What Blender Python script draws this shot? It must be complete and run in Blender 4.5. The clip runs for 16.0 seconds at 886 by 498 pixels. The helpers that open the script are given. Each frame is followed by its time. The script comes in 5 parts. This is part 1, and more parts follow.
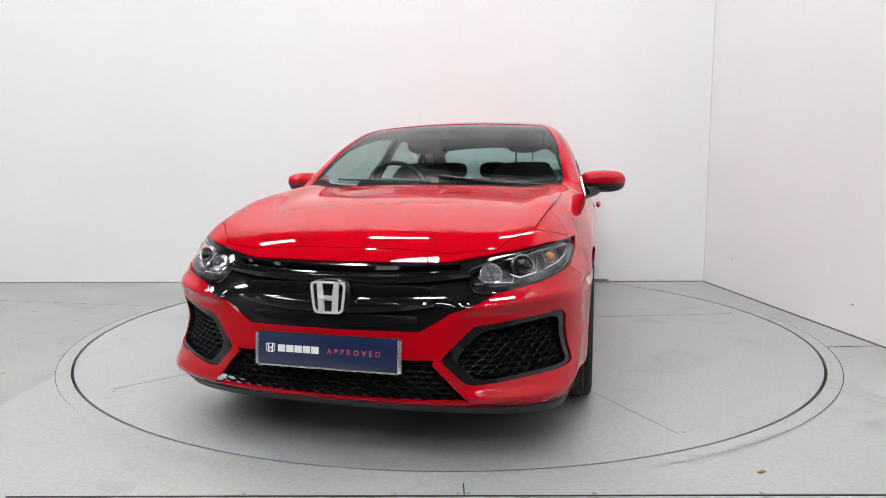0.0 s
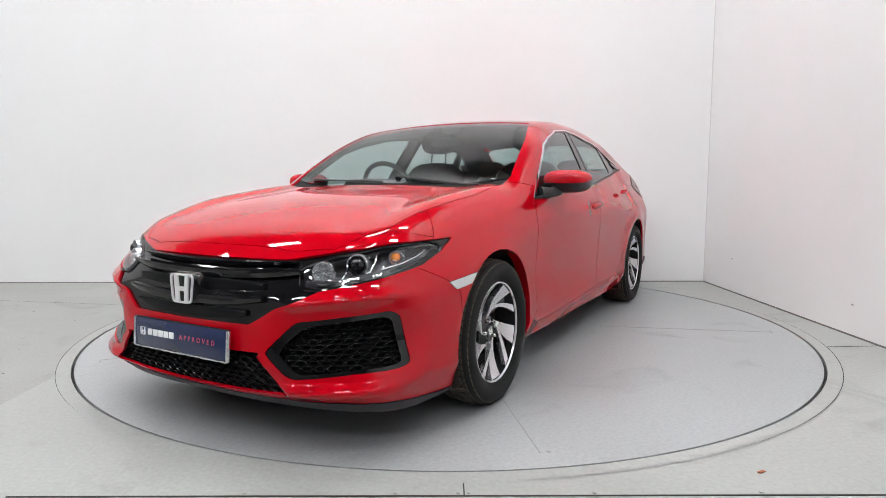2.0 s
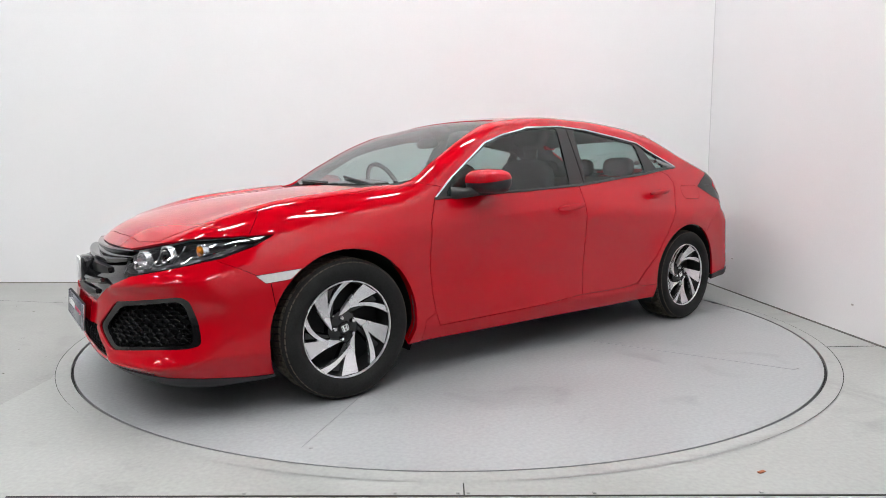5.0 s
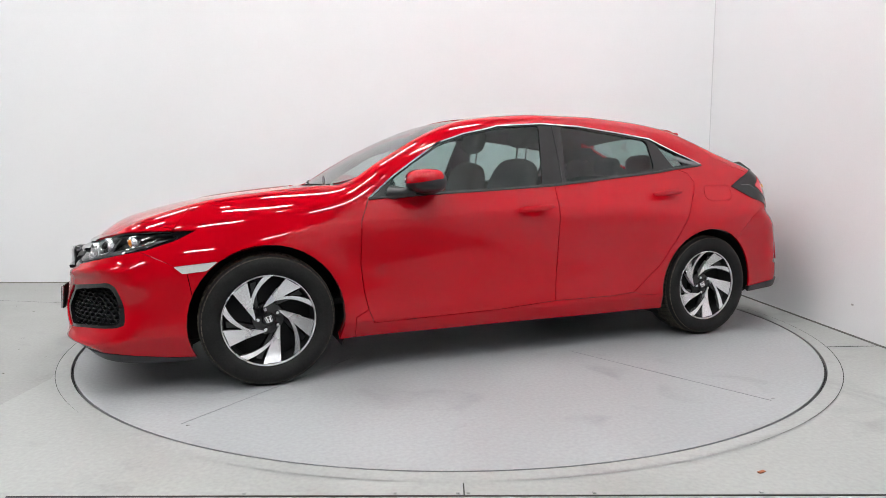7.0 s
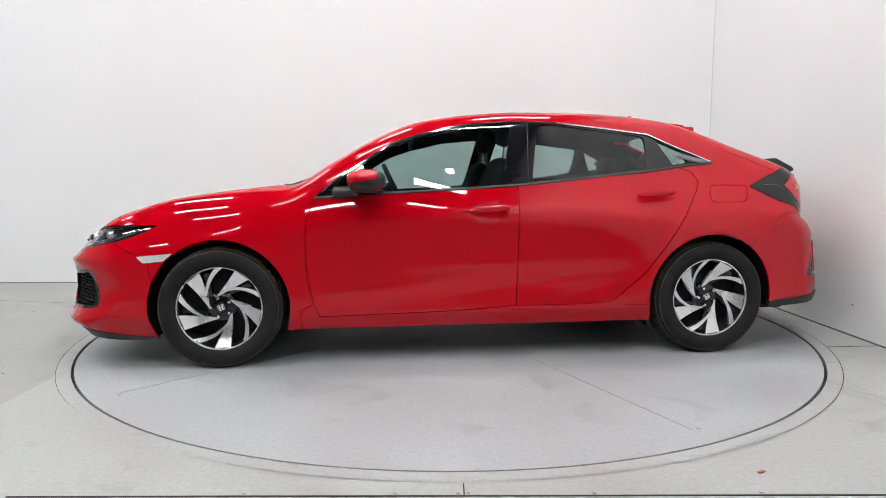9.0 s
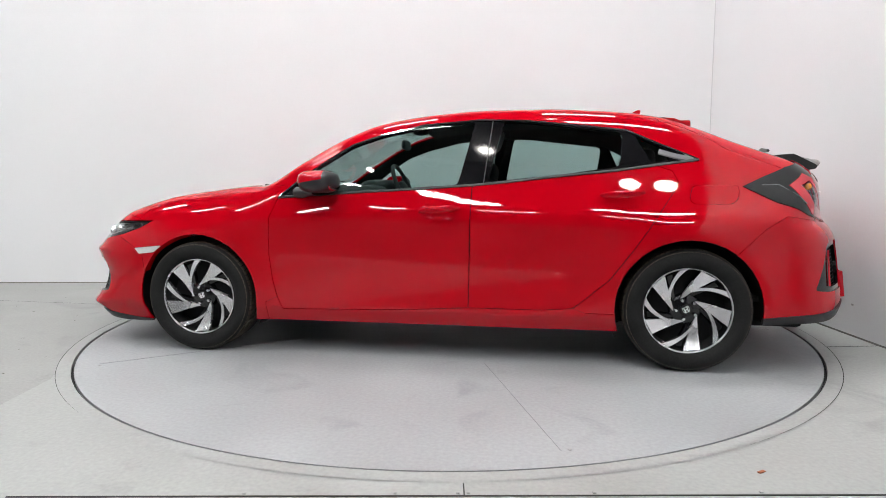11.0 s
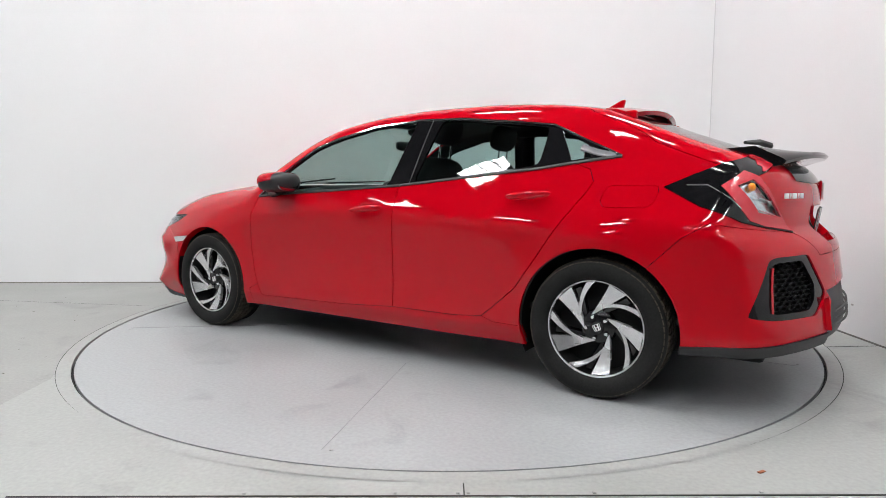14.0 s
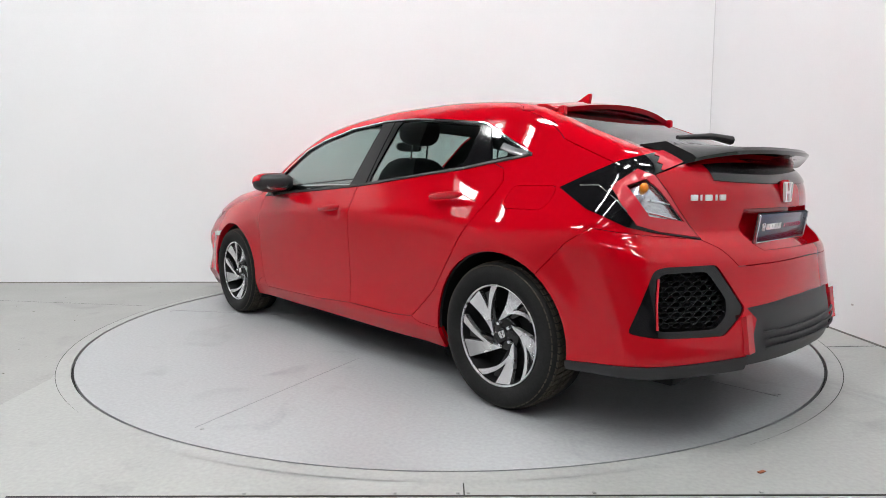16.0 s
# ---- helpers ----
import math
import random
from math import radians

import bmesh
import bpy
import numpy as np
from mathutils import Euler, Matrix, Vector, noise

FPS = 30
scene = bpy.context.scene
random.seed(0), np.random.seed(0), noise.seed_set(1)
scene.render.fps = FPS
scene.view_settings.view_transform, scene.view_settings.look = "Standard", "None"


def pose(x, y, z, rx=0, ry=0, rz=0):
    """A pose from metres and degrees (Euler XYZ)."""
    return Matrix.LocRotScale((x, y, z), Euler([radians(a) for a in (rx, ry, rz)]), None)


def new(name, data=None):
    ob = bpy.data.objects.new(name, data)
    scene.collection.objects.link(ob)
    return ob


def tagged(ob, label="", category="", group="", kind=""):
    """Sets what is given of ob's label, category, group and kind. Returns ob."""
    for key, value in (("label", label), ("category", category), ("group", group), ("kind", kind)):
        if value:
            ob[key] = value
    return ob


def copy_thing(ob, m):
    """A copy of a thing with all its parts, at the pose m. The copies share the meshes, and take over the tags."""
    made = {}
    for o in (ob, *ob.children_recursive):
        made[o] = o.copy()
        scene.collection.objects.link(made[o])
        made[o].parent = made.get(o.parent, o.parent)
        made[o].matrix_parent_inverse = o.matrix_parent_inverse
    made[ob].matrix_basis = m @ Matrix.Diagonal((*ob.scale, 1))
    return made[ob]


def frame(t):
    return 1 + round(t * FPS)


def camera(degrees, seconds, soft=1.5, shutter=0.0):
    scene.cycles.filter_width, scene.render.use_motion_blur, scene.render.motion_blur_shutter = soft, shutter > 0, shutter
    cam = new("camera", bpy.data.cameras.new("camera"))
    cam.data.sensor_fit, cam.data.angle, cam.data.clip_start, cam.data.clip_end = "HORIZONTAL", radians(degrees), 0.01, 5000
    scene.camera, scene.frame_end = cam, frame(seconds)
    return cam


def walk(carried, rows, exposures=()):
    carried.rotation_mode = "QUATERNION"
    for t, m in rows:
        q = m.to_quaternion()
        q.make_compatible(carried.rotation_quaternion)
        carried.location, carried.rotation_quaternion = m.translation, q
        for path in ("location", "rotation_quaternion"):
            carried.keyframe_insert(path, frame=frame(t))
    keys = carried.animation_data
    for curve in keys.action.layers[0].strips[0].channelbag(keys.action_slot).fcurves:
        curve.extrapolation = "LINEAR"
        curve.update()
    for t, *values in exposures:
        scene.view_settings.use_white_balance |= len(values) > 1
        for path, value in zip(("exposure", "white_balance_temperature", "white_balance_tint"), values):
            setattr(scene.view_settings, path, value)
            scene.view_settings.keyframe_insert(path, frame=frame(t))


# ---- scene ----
cam = camera(72.68, 16.0, soft=0.9)
EYE = pose(0.0, -4.199, 0.953, 90 - 5.988, 0, 0) @ pose(0, 0, 0, 0, 0, -0.125)
walk(cam, [(0.0, EYE), (16.0, EYE)])

# ---- world and light ----
world = bpy.data.worlds.new("world")
scene.world = world
world.use_nodes = True
world.node_tree.nodes["Background"].inputs["Color"].default_value = (0.75, 0.82, 0.9, 1)
world.node_tree.nodes["Background"].inputs["Strength"].default_value = 0.3
LAMP_GLOW = 64.0
scene.view_settings.exposure = 0.0


# ---- materials ----
def material(name, base, rough=0.5, metal=0.0, coat=0.0, spec=0.5, grain=0.0, scale=40.0, bumps=0.0, detail=0.0, detail_scale=3.0, rough_var=0.0):
    """A principled surface with fine grain, broad mottling and relief, in object space."""
    m = bpy.data.materials.new(name)
    m.use_nodes = True
    n, l = m.node_tree.nodes, m.node_tree.links
    b = n["Principled BSDF"]
    b.inputs["Base Color"].default_value = (*base, 1)
    b.inputs["Roughness"].default_value = rough
    b.inputs["Metallic"].default_value = metal
    b.inputs["Coat Weight"].default_value = coat
    b.inputs["Coat Roughness"].default_value = 0.02
    b.inputs["Specular IOR Level"].default_value = spec
    co = n.new("ShaderNodeTexCoord")
    if grain or bumps or detail or rough_var:
        fine = n.new("ShaderNodeTexNoise")
        fine.inputs["Scale"].default_value, fine.inputs["Detail"].default_value = scale, 6
        broad = n.new("ShaderNodeTexNoise")
        broad.inputs["Scale"].default_value, broad.inputs["Detail"].default_value = detail_scale, 5
        l.new(co.outputs["Object"], fine.inputs["Vector"])
        l.new(co.outputs["Object"], broad.inputs["Vector"])
        if grain or detail:
            mix = None
            last = None
            for tex, amount in ((fine, grain), (broad, detail)):
                mp = n.new("ShaderNodeMapRange")
                mp.inputs["From Min"].default_value, mp.inputs["From Max"].default_value = 0.3, 0.7
                mp.inputs["To Min"].default_value, mp.inputs["To Max"].default_value = 1 - amount, 1 + amount
                l.new(tex.outputs["Fac"], mp.inputs["Value"])
                mul = n.new("ShaderNodeVectorMath")
                mul.operation = "SCALE"
                if last is None:
                    mul.inputs[0].default_value = base
                else:
                    l.new(last.outputs["Vector"], mul.inputs[0])
                l.new(mp.outputs["Result"], mul.inputs["Scale"])
                last = mul
            l.new(last.outputs["Vector"], b.inputs["Base Color"])
        if rough_var:
            mp = n.new("ShaderNodeMapRange")
            mp.inputs["From Min"].default_value, mp.inputs["From Max"].default_value = 0.3, 0.7
            mp.inputs["To Min"].default_value, mp.inputs["To Max"].default_value = max(rough - rough_var, 0.02), min(rough + rough_var, 1)
            l.new(broad.outputs["Fac"], mp.inputs["Value"])
            l.new(mp.outputs["Result"], b.inputs["Roughness"])
        if bumps:
            bp = n.new("ShaderNodeBump")
            bp.inputs["Strength"].default_value, bp.inputs["Distance"].default_value = bumps, 0.002
            l.new(fine.outputs["Fac"], bp.inputs["Height"])
            l.new(bp.outputs["Normal"], b.inputs["Normal"])
    b.inputs["Coat IOR"].default_value = 1.45
    return m


def glass(name, tint, gloss_floor=0.05):
    """A thin pane: tinted see-through with a mirror gloss that rises at grazing angles."""
    m = bpy.data.materials.new(name)
    m.use_nodes = True
    n, l = m.node_tree.nodes, m.node_tree.links
    n.remove(n["Principled BSDF"])
    clear, shine, mix = n.new("ShaderNodeBsdfTransparent"), n.new("ShaderNodeBsdfGlossy"), n.new("ShaderNodeMixShader")
    clear.inputs["Color"].default_value = (*tint, 1)
    shine.inputs["Roughness"].default_value = 0.01
    lw = n.new("ShaderNodeLayerWeight")
    lw.inputs["Blend"].default_value = 0.5
    p = n.new("ShaderNodeMath")
    p.operation = "POWER"
    p.inputs[1].default_value = 4.5
    a = n.new("ShaderNodeMath")
    a.operation = "MULTIPLY_ADD"
    a.inputs[1].default_value, a.inputs[2].default_value = 0.95, gloss_floor
    l.new(lw.outputs["Facing"], p.inputs[0])
    l.new(p.outputs[0], a.inputs[0])
    l.new(a.outputs[0], mix.inputs["Fac"])
    l.new(clear.outputs[0], mix.inputs[1])
    l.new(shine.outputs[0], mix.inputs[2])
    l.new(mix.outputs[0], n["Material Output"].inputs["Surface"])
    return m


def glow(name, colour, strength):
    m = bpy.data.materials.new(name)
    m.use_nodes = True
    b = m.node_tree.nodes["Principled BSDF"]
    b.inputs["Base Color"].default_value = (0.8, 0.8, 0.8, 1)
    b.inputs["Emission Color"].default_value = (*colour, 1)
    b.inputs["Emission Strength"].default_value = strength
    return m


RED = material("red_paint", (0.44, 0.0006, 0.007), 0.5, coat=1.0, spec=0.0, detail=0.03, detail_scale=2.0)
GLOSS_BLACK = material("gloss_black", (0.006, 0.006, 0.007), 0.06)
SATIN_BLACK = material("satin_black_plastic", (0.016, 0.016, 0.018), 0.45, grain=0.15, scale=300, bumps=0.1)
MATT_BLACK = material("matt_black_plastic", (0.008, 0.008, 0.009), 0.75, spec=0.25, grain=0.2, scale=200, bumps=0.2)
MESH_BLACK = material("black_mesh_plastic", (0.004, 0.004, 0.005), 0.35, spec=0.15, grain=0.15, scale=200)
RUBBER = material("tyre_rubber", (0.010, 0.010, 0.010), 0.75, grain=0.25, scale=120, bumps=0.25, detail=0.25, detail_scale=9, spec=0.25)
TREAD = material("tyre_tread", (0.062, 0.054, 0.043), 0.85, grain=0.35, scale=90, bumps=0.3, detail=0.3, detail_scale=12, spec=0.2)
ALLOY = material("machined_alloy", (0.78, 0.78, 0.80), 0.28, metal=0.85, grain=0.04, scale=200, rough_var=0.06)
CHROME = material("chrome", (0.85, 0.86, 0.88), 0.06, metal=1.0)
SILVER = material("silver_trim", (0.62, 0.63, 0.65), 0.25, metal=0.8)
CABIN = material("cabin_trim", (0.012, 0.012, 0.013), 0.75, grain=0.25, scale=150, bumps=0.3)
FABRIC = material("seat_fabric", (0.016, 0.016, 0.018), 0.9, grain=0.35, scale=400, bumps=0.5)
SIDE_GLASS = glass("tinted_side_glass", (0.55, 0.68, 0.66), 0.06)
SCREEN_GLASS = glass("windscreen_glass", (0.62, 0.74, 0.71), 0.05)
LENS = glass("clear_lens", (0.93, 0.94, 0.95), 0.06)
SMOKE_LENS = glass("smoked_lens", (0.16, 0.16, 0.17), 0.05)
RED_PLASTIC = material("red_lens", (0.52, 0.018, 0.034), 0.2, coat=0.6)
AMBER = material("amber_bulb", (0.85, 0.25, 0.02), 0.25)
CLEAR_PLASTIC = material("silvered_reflector", (0.82, 0.82, 0.84), 0.18, metal=0.8, grain=0.15, scale=60, bumps=0.4)
WHITE_LENS = material("white_lens", (0.55, 0.55, 0.54), 0.15, coat=1.0, grain=0.05, scale=90)
NAVY = material("navy_plate", (0.012, 0.022, 0.075), 0.25, coat=0.4, grain=0.04, scale=60)
PINK = material("pink_print", (0.62, 0.06, 0.13), 0.4)
WHITE_PRINT = material("white_print", (0.85, 0.85, 0.85), 0.4)
WALL = material("white_wall_paint", (0.80, 0.80, 0.815), 0.55, grain=0.012, scale=90, bumps=0.05, detail=0.02, detail_scale=0.7)
DARK_GAP = material("dark_gap", (0.012, 0.012, 0.012), 0.8)
# near black for unseen surfaces, so the paint has darkness to reflect
DARK_SURROUND = material("dark_surround", (0.07, 0.072, 0.076), 0.8, grain=0.1, scale=15, detail=0.2, detail_scale=0.6)
# grey of the unseen left wall, set by the bounce light it gives
FILL_WALL = material("pale_fill_wall", (0.36, 0.36, 0.36), 0.75, grain=0.08, scale=15, detail=0.15, detail_scale=0.6)
STEEL = material("bolt_steel", (0.35, 0.35, 0.35), 0.4, metal=0.7)
ROOF_SHEET = material("roof_sheet", (0.055, 0.055, 0.058), 0.7, grain=0.1, scale=20)
LIGHT_PANEL = glow("rooflight_diffuser", (0.985, 0.99, 0.985), LAMP_GLOW)
SPOT_GLOW = glow("spot_lamp", (1.0, 0.96, 0.9), 70.0)


def painted_floor(name, base):
    """Worn grey floor paint: broad stains, scuffs and speckle."""
    m = material(name, base, 0.45, grain=0.08, scale=60, bumps=0.06, detail=0.09, detail_scale=1.3, rough_var=0.12)
    n, l = m.node_tree.nodes, m.node_tree.links
    b = n["Principled BSDF"]
    src = b.inputs["Base Color"].links[0].from_socket
    co = n.new("ShaderNodeTexCoord")
    stain = n.new("ShaderNodeTexNoise")
    stain.inputs["Scale"].default_value, stain.inputs["Detail"].default_value, stain.inputs["Distortion"].default_value = 2.2, 9, 1.2
    l.new(co.outputs["Object"], stain.inputs["Vector"])
    mp = n.new("ShaderNodeMapRange")
    mp.inputs["From Min"].default_value, mp.inputs["From Max"].default_value = 0.58, 0.75
    mp.inputs["To Min"].default_value, mp.inputs["To Max"].default_value = 1.0, 0.80
    l.new(stain.outputs["Fac"], mp.inputs["Value"])
    mul = n.new("ShaderNodeVectorMath")
    mul.operation = "SCALE"
    l.new(src, mul.inputs[0])
    l.new(mp.outputs["Result"], mul.inputs["Scale"])
    l.new(mul.outputs["Vector"], b.inputs["Base Color"])
    return m


FLOOR_PAINT = painted_floor("floor_paint", (0.315, 0.322, 0.313))
DISC_PAINT = painted_floor("turntable_paint", (0.315, 0.325, 0.333))
CONCRETE = painted_floor("bare_concrete", (0.27, 0.273, 0.263))
RING_PAINT = painted_floor("ring_paint", (0.32, 0.327, 0.32))


# ---- mesh helpers ----
def finish(name, bm, mat, parent=None, label="", smooth=True):
    me = bpy.data.meshes.new(name)
    bm.to_mesh(me)
    bm.free()
    if smooth:
        for p in me.polygons:
            p.use_smooth = True
        me.set_sharp_from_angle(angle=radians(38))
    me.materials.append(mat)
    ob = new(name, me)
    if parent is not None:
        ob.parent = parent
    if label:
        tagged(ob, label)
    return ob


def part(name, bm, mat, parent, label=""):
    return finish(name, bm, mat, parent, label)


def structure(name, bm, mat, label, category):
    return tagged(finish(name, bm, mat), label, category, kind="structure")


def box(size, at=(0, 0, 0), bevel=0.0, turn=None, segs=2, bm=None):
    bm = bm or bmesh.new()
    m = Matrix.Translation(at) @ (turn or Matrix.Identity(4)) @ Matrix.Diagonal((*size, 1))
    made = bmesh.ops.create_cube(bm, size=1, matrix=m)["verts"]
    if bevel:
        edges = {e for v in made for e in v.link_edges}
        bmesh.ops.bevel(bm, geom=list(edges), offset=bevel, segments=segs, affect="EDGES", profile=0.5)
    return bm


def lathe(profile, axis="y", steps=64, bm=None, close=False):
    """Turn a profile of (radius, along) about the axis."""
    bm = bm or bmesh.new()
    rings = []
    for k in range(steps):
        a = 2 * math.pi * k / steps
        c, s = math.cos(a), math.sin(a)
        rings.append([bm.verts.new({"y": (r * c, d, r * s), "z": (r * c, r * s, d), "x": (d, r * c, r * s)}[axis]) for r, d in profile])
    n = len(profile)
    for k in range(steps):
        p, q = rings[k], rings[(k + 1) % steps]
        for i in range(n - 1 + close):
            j = (i + 1) % n
            bm.faces.new((p[i], p[j], q[j], q[i]))
    bmesh.ops.remove_doubles(bm, verts=bm.verts, dist=1e-5)
    bmesh.ops.recalc_face_normals(bm, faces=bm.faces)
    return bm


def tube(points, radius, sides=8, bm=None):
    """A round bar along a list of places."""
    bm = bm or bmesh.new()
    pts = [Vector(p) for p in points]
    rings = []
    for i, p in enumerate(pts):
        d = (pts[min(i + 1, len(pts) - 1)] - pts[max(i - 1, 0)]).normalized()
        u = d.orthogonal().normalized() if abs(d.z) > 0.95 else d.cross(Vector((0, 0, 1))).normalized()
        v = d.cross(u)
        r = radius[i] if isinstance(radius, (list, tuple)) else radius
        rings.append([bm.verts.new(p + r * (math.cos(a) * u + math.sin(a) * v)) for a in (2 * math.pi * k / sides for k in range(sides))])
    for p, q in zip(rings, rings[1:]):
        for k in range(sides):
            bm.faces.new((p[k], p[(k + 1) % sides], q[(k + 1) % sides], q[k]))
    bm.faces.new(rings[0])
    bm.faces.new(rings[-1])
    bmesh.ops.recalc_face_normals(bm, faces=bm.faces)
    return bm


def slab(outline, thick, place, bm=None):
    """A flat outline of (u, v) given thickness; place turns (u, v, w) into the thing's space."""
    bm = bm or bmesh.new()
    lo = [bm.verts.new(place(u, v, 0)) for u, v in outline]
    hi = [bm.verts.new(place(u, v, thick)) for u, v in outline]
    n = len(outline)
    bm.faces.new(lo)
    bm.faces.new(hi)
    for i in range(n):
        bm.faces.new((lo[i], lo[(i + 1) % n], hi[(i + 1) % n], hi[i]))
    bmesh.ops.recalc_face_normals(bm, faces=bm.faces)
    return bm


def blob(size, at, power=2.6, turn=None, rings=16, segs=24, keep=None):
    """A rounded-box solid."""
    bm = bmesh.new()
    bmesh.ops.create_uvsphere(bm, u_segments=segs, v_segments=rings, radius=1)
    for v in bm.verts:
        c = v.co
        r = (abs(c.x) ** power + abs(c.y) ** power + abs(c.z) ** power) ** (1 / power)
        v.co = Vector((c.x / r * size[0] / 2, c.y / r * size[1] / 2, c.z / r * size[2] / 2))
    bmesh.ops.transform(bm, matrix=Matrix.Translation(at) @ (turn or Matrix.Identity(4)), verts=bm.verts)
    return bm


# ---- the studio ----
CX = 0.030          # the turntable's centre
RADIUS = 2.264
BACK, RIGHT, LEFT, NEAR, HIGH = 1.72, 2.59, -9.5, -14.5, 6.2


def ring_sheet(r0, r1, z, cx, steps=160):
    bm = bmesh.new()
    a = [bm.verts.new((cx + r0 * math.cos(t), r0 * math.sin(t), z)) for t in (2 * math.pi * k / steps for k in range(steps))]
    b = [bm.verts.new((cx + r1 * math.cos(t), r1 * math.sin(t), z)) for t in (2 * math.pi * k / steps for k in range(steps))]
    for k in range(steps):
        bm.faces.new((a[k], b[k], b[(k + 1) % steps], a[(k + 1) % steps]))
    return bm


def foot(x):
    """Height of the back wall's lower edge: a low slot lets the turntable pass beneath it."""
    return 0.022 if abs(x - CX) < math.sqrt((RADIUS + 0.09) ** 2 - BACK ** 2) else -0.01


def build_studio():
    # floor with a round pit for the turntable
    bm = bmesh.new()
    steps, outer = 160, 14.0
    inner = [bm.verts.new((CX + (RADIUS + 0.015) * math.cos(t), (RADIUS + 0.015) * math.sin(t), 0)) for t in (2 * math.pi * k / steps for k in range(steps))]
    rim = [bm.verts.new((CX + outer * math.cos(t), outer * math.sin(t), 0)) for t in (2 * math.pi * k / steps for k in range(steps))]
    pit = [bm.verts.new((v.co.x, v.co.y, -0.06)) for v in inner]
    for k in range(steps):
        j = (k + 1) % steps
        bm.faces.new((inner[k], rim[k], rim[j], inner[j]))
        bm.faces.new((pit[k], inner[k], inner[j], pit[j]))
    bm.faces.new(pit)
    ground = structure("floor", bm, FLOOR_PAINT, "worn grey painted concrete workshop floor round a turntable", "floor")
    # bare, dirtier concrete to the left of the painted bay
    bm = bmesh.new()
    rows = []
    for k in range(61):
        y = -2.9 + (BACK - 0.003 + 2.9) * k / 60
        r = RADIUS + 0.086
        edge = CX - math.sqrt(r * r - y * y) if abs(y) < r else 9.0
        rows.append([bm.verts.new((x, y, 0.0015)) for x in (LEFT + 0.01, min(-1.945 - 0.03 * (y + 1.6), edge))])
    for p, q in zip(rows, rows[1:]):
        bm.faces.new((p[0], p[1], q[1], q[0]))
    structure("floor_patch", bm, CONCRETE, "dirty bare grey concrete beside the painted floor", "floor")
    # added sheet out of view: darkens what the car's sides reflect
    structure("dark_floor_sheet", box((RIGHT - LEFT - 0.02, -2.95 - NEAR - 0.02, 0.004), ((RIGHT + LEFT) / 2, (NEAR - 2.95) / 2, 0.003)), DARK_SURROUND, "unseen dark floor sheet behind the camera, added to deepen the car's reflections", "floor")
    # near-black sheet added in the gap: its depth of shade as colour
    structure("gap_shade_sheet", ring_sheet(RADIUS - 0.02, RADIUS + 0.0145, -0.02, CX), DARK_GAP, "dark sheet standing in for shade in the gap round the turntable", "gap")
    structure("turntable_ring", ring_sheet(RADIUS + 0.015, RADIUS + 0.080, 0.003, CX), RING_PAINT, "pale grey steel ring set in the floor round the turntable", "floor ring")
    bm = bmesh.new()
    for lo, hi in ((150, 228), (-62, 18)):
        row = []
        for k in range(49):
            t = radians(lo + (hi - lo) * k / 48)
            w = 0.0035 * math.sin(math.pi * k / 48) + 0.0006
            row.append([bm.verts.new((CX + r * math.cos(t), r * math.sin(t), 0.0035)) for r in (RADIUS + 0.080, RADIUS + 0.080 + w)])
        for p, q in zip(row, row[1:]):
            bm.faces.new((p[0], p[1], q[1], q[0]))
    structure("ring_joint", bm, DARK_GAP, "thin dark joint between steel ring and concrete floor", "joint")
    # the cover plate in front of the camera: seams and bolts
    part("seam", box((3.2, 0.006, 0.003), (0.25, -2.43, 0.0012)), DARK_GAP, ground)
    part("seam", box((0.004, 0.075, 0.003), (0.064, -2.39, 0.0012)), DARK_GAP, ground)
    for x in (-0.62, -0.15, 0.045, 0.078, 0.47, 0.99):
        part("bolt", box((0.012, 0.012, 0.004), (x, -2.412, 0.002), 0.002), STEEL, ground)
    # slab joints in the concrete
    for a, b in (((2.2, -0.72), (2.58, -0.70)), ((-4.3, 0.9), (-2.35, 0.55))):
        d = Vector((b[0] - a[0], b[1] - a[1], 0))
        part("seam", box((d.length, 0.004, 0.002), ((a[0] + b[0]) / 2, (a[1] + b[1]) / 2, 0.0008), 0, Matrix.Rotation(math.atan2(d.y, d.x), 4, "Z")), DARK_GAP, ground)
    rnd = random.Random(4)
    bm = bmesh.new()
    for _ in range(110):
        x, y = rnd.uniform(-4.2, 2.5), rnd.uniform(-1.5, 1.65)
        if math.hypot(x - CX, y) < RADIUS + 0.13:
            continue
        s = rnd.uniform(0.003, 0.010)
        turn = Matrix.Rotation(rnd.uniform(0, 6.28), 4, "Z")
        box((s * rnd.uniform(1, 2.5), s, 0.002), (x, y, 0.001), 0, turn, bm=bm)
    tagged(finish("floor_grit", bm, material("grit", (0.09, 0.08, 0.07), 0.9)), "dark crumbs of dirt scattered over the grey floor", "grit", kind="stuff")
    tagged(finish("leaf_scrap", box((0.030, 0.012, 0.003), (1.06, -2.28, 0.003), 0.001, Matrix.Rotation(0.5, 4, "Z")), material("leaf", (0.30, 0.10, 0.04), 0.8)), "small dry orange leaf scrap lying on the floor", "leaf")
    # the back wall, with a low slot over the turntable and the dirt line at its foot
    xs = [LEFT + (RIGHT - LEFT) * k / 480 for k in range(481)]
    bm, dirt = bmesh.new(), bmesh.new()
    cols = [[bm.verts.new((x, BACK + d, max(z, foot(x)))) for d, z in ((0, -0.01), (0, HIGH), (0.12, HIGH), (0.12, -0.01), (0, -0.01))] for x in xs]
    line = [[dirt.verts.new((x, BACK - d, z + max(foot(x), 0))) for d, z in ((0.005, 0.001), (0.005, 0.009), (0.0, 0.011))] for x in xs]
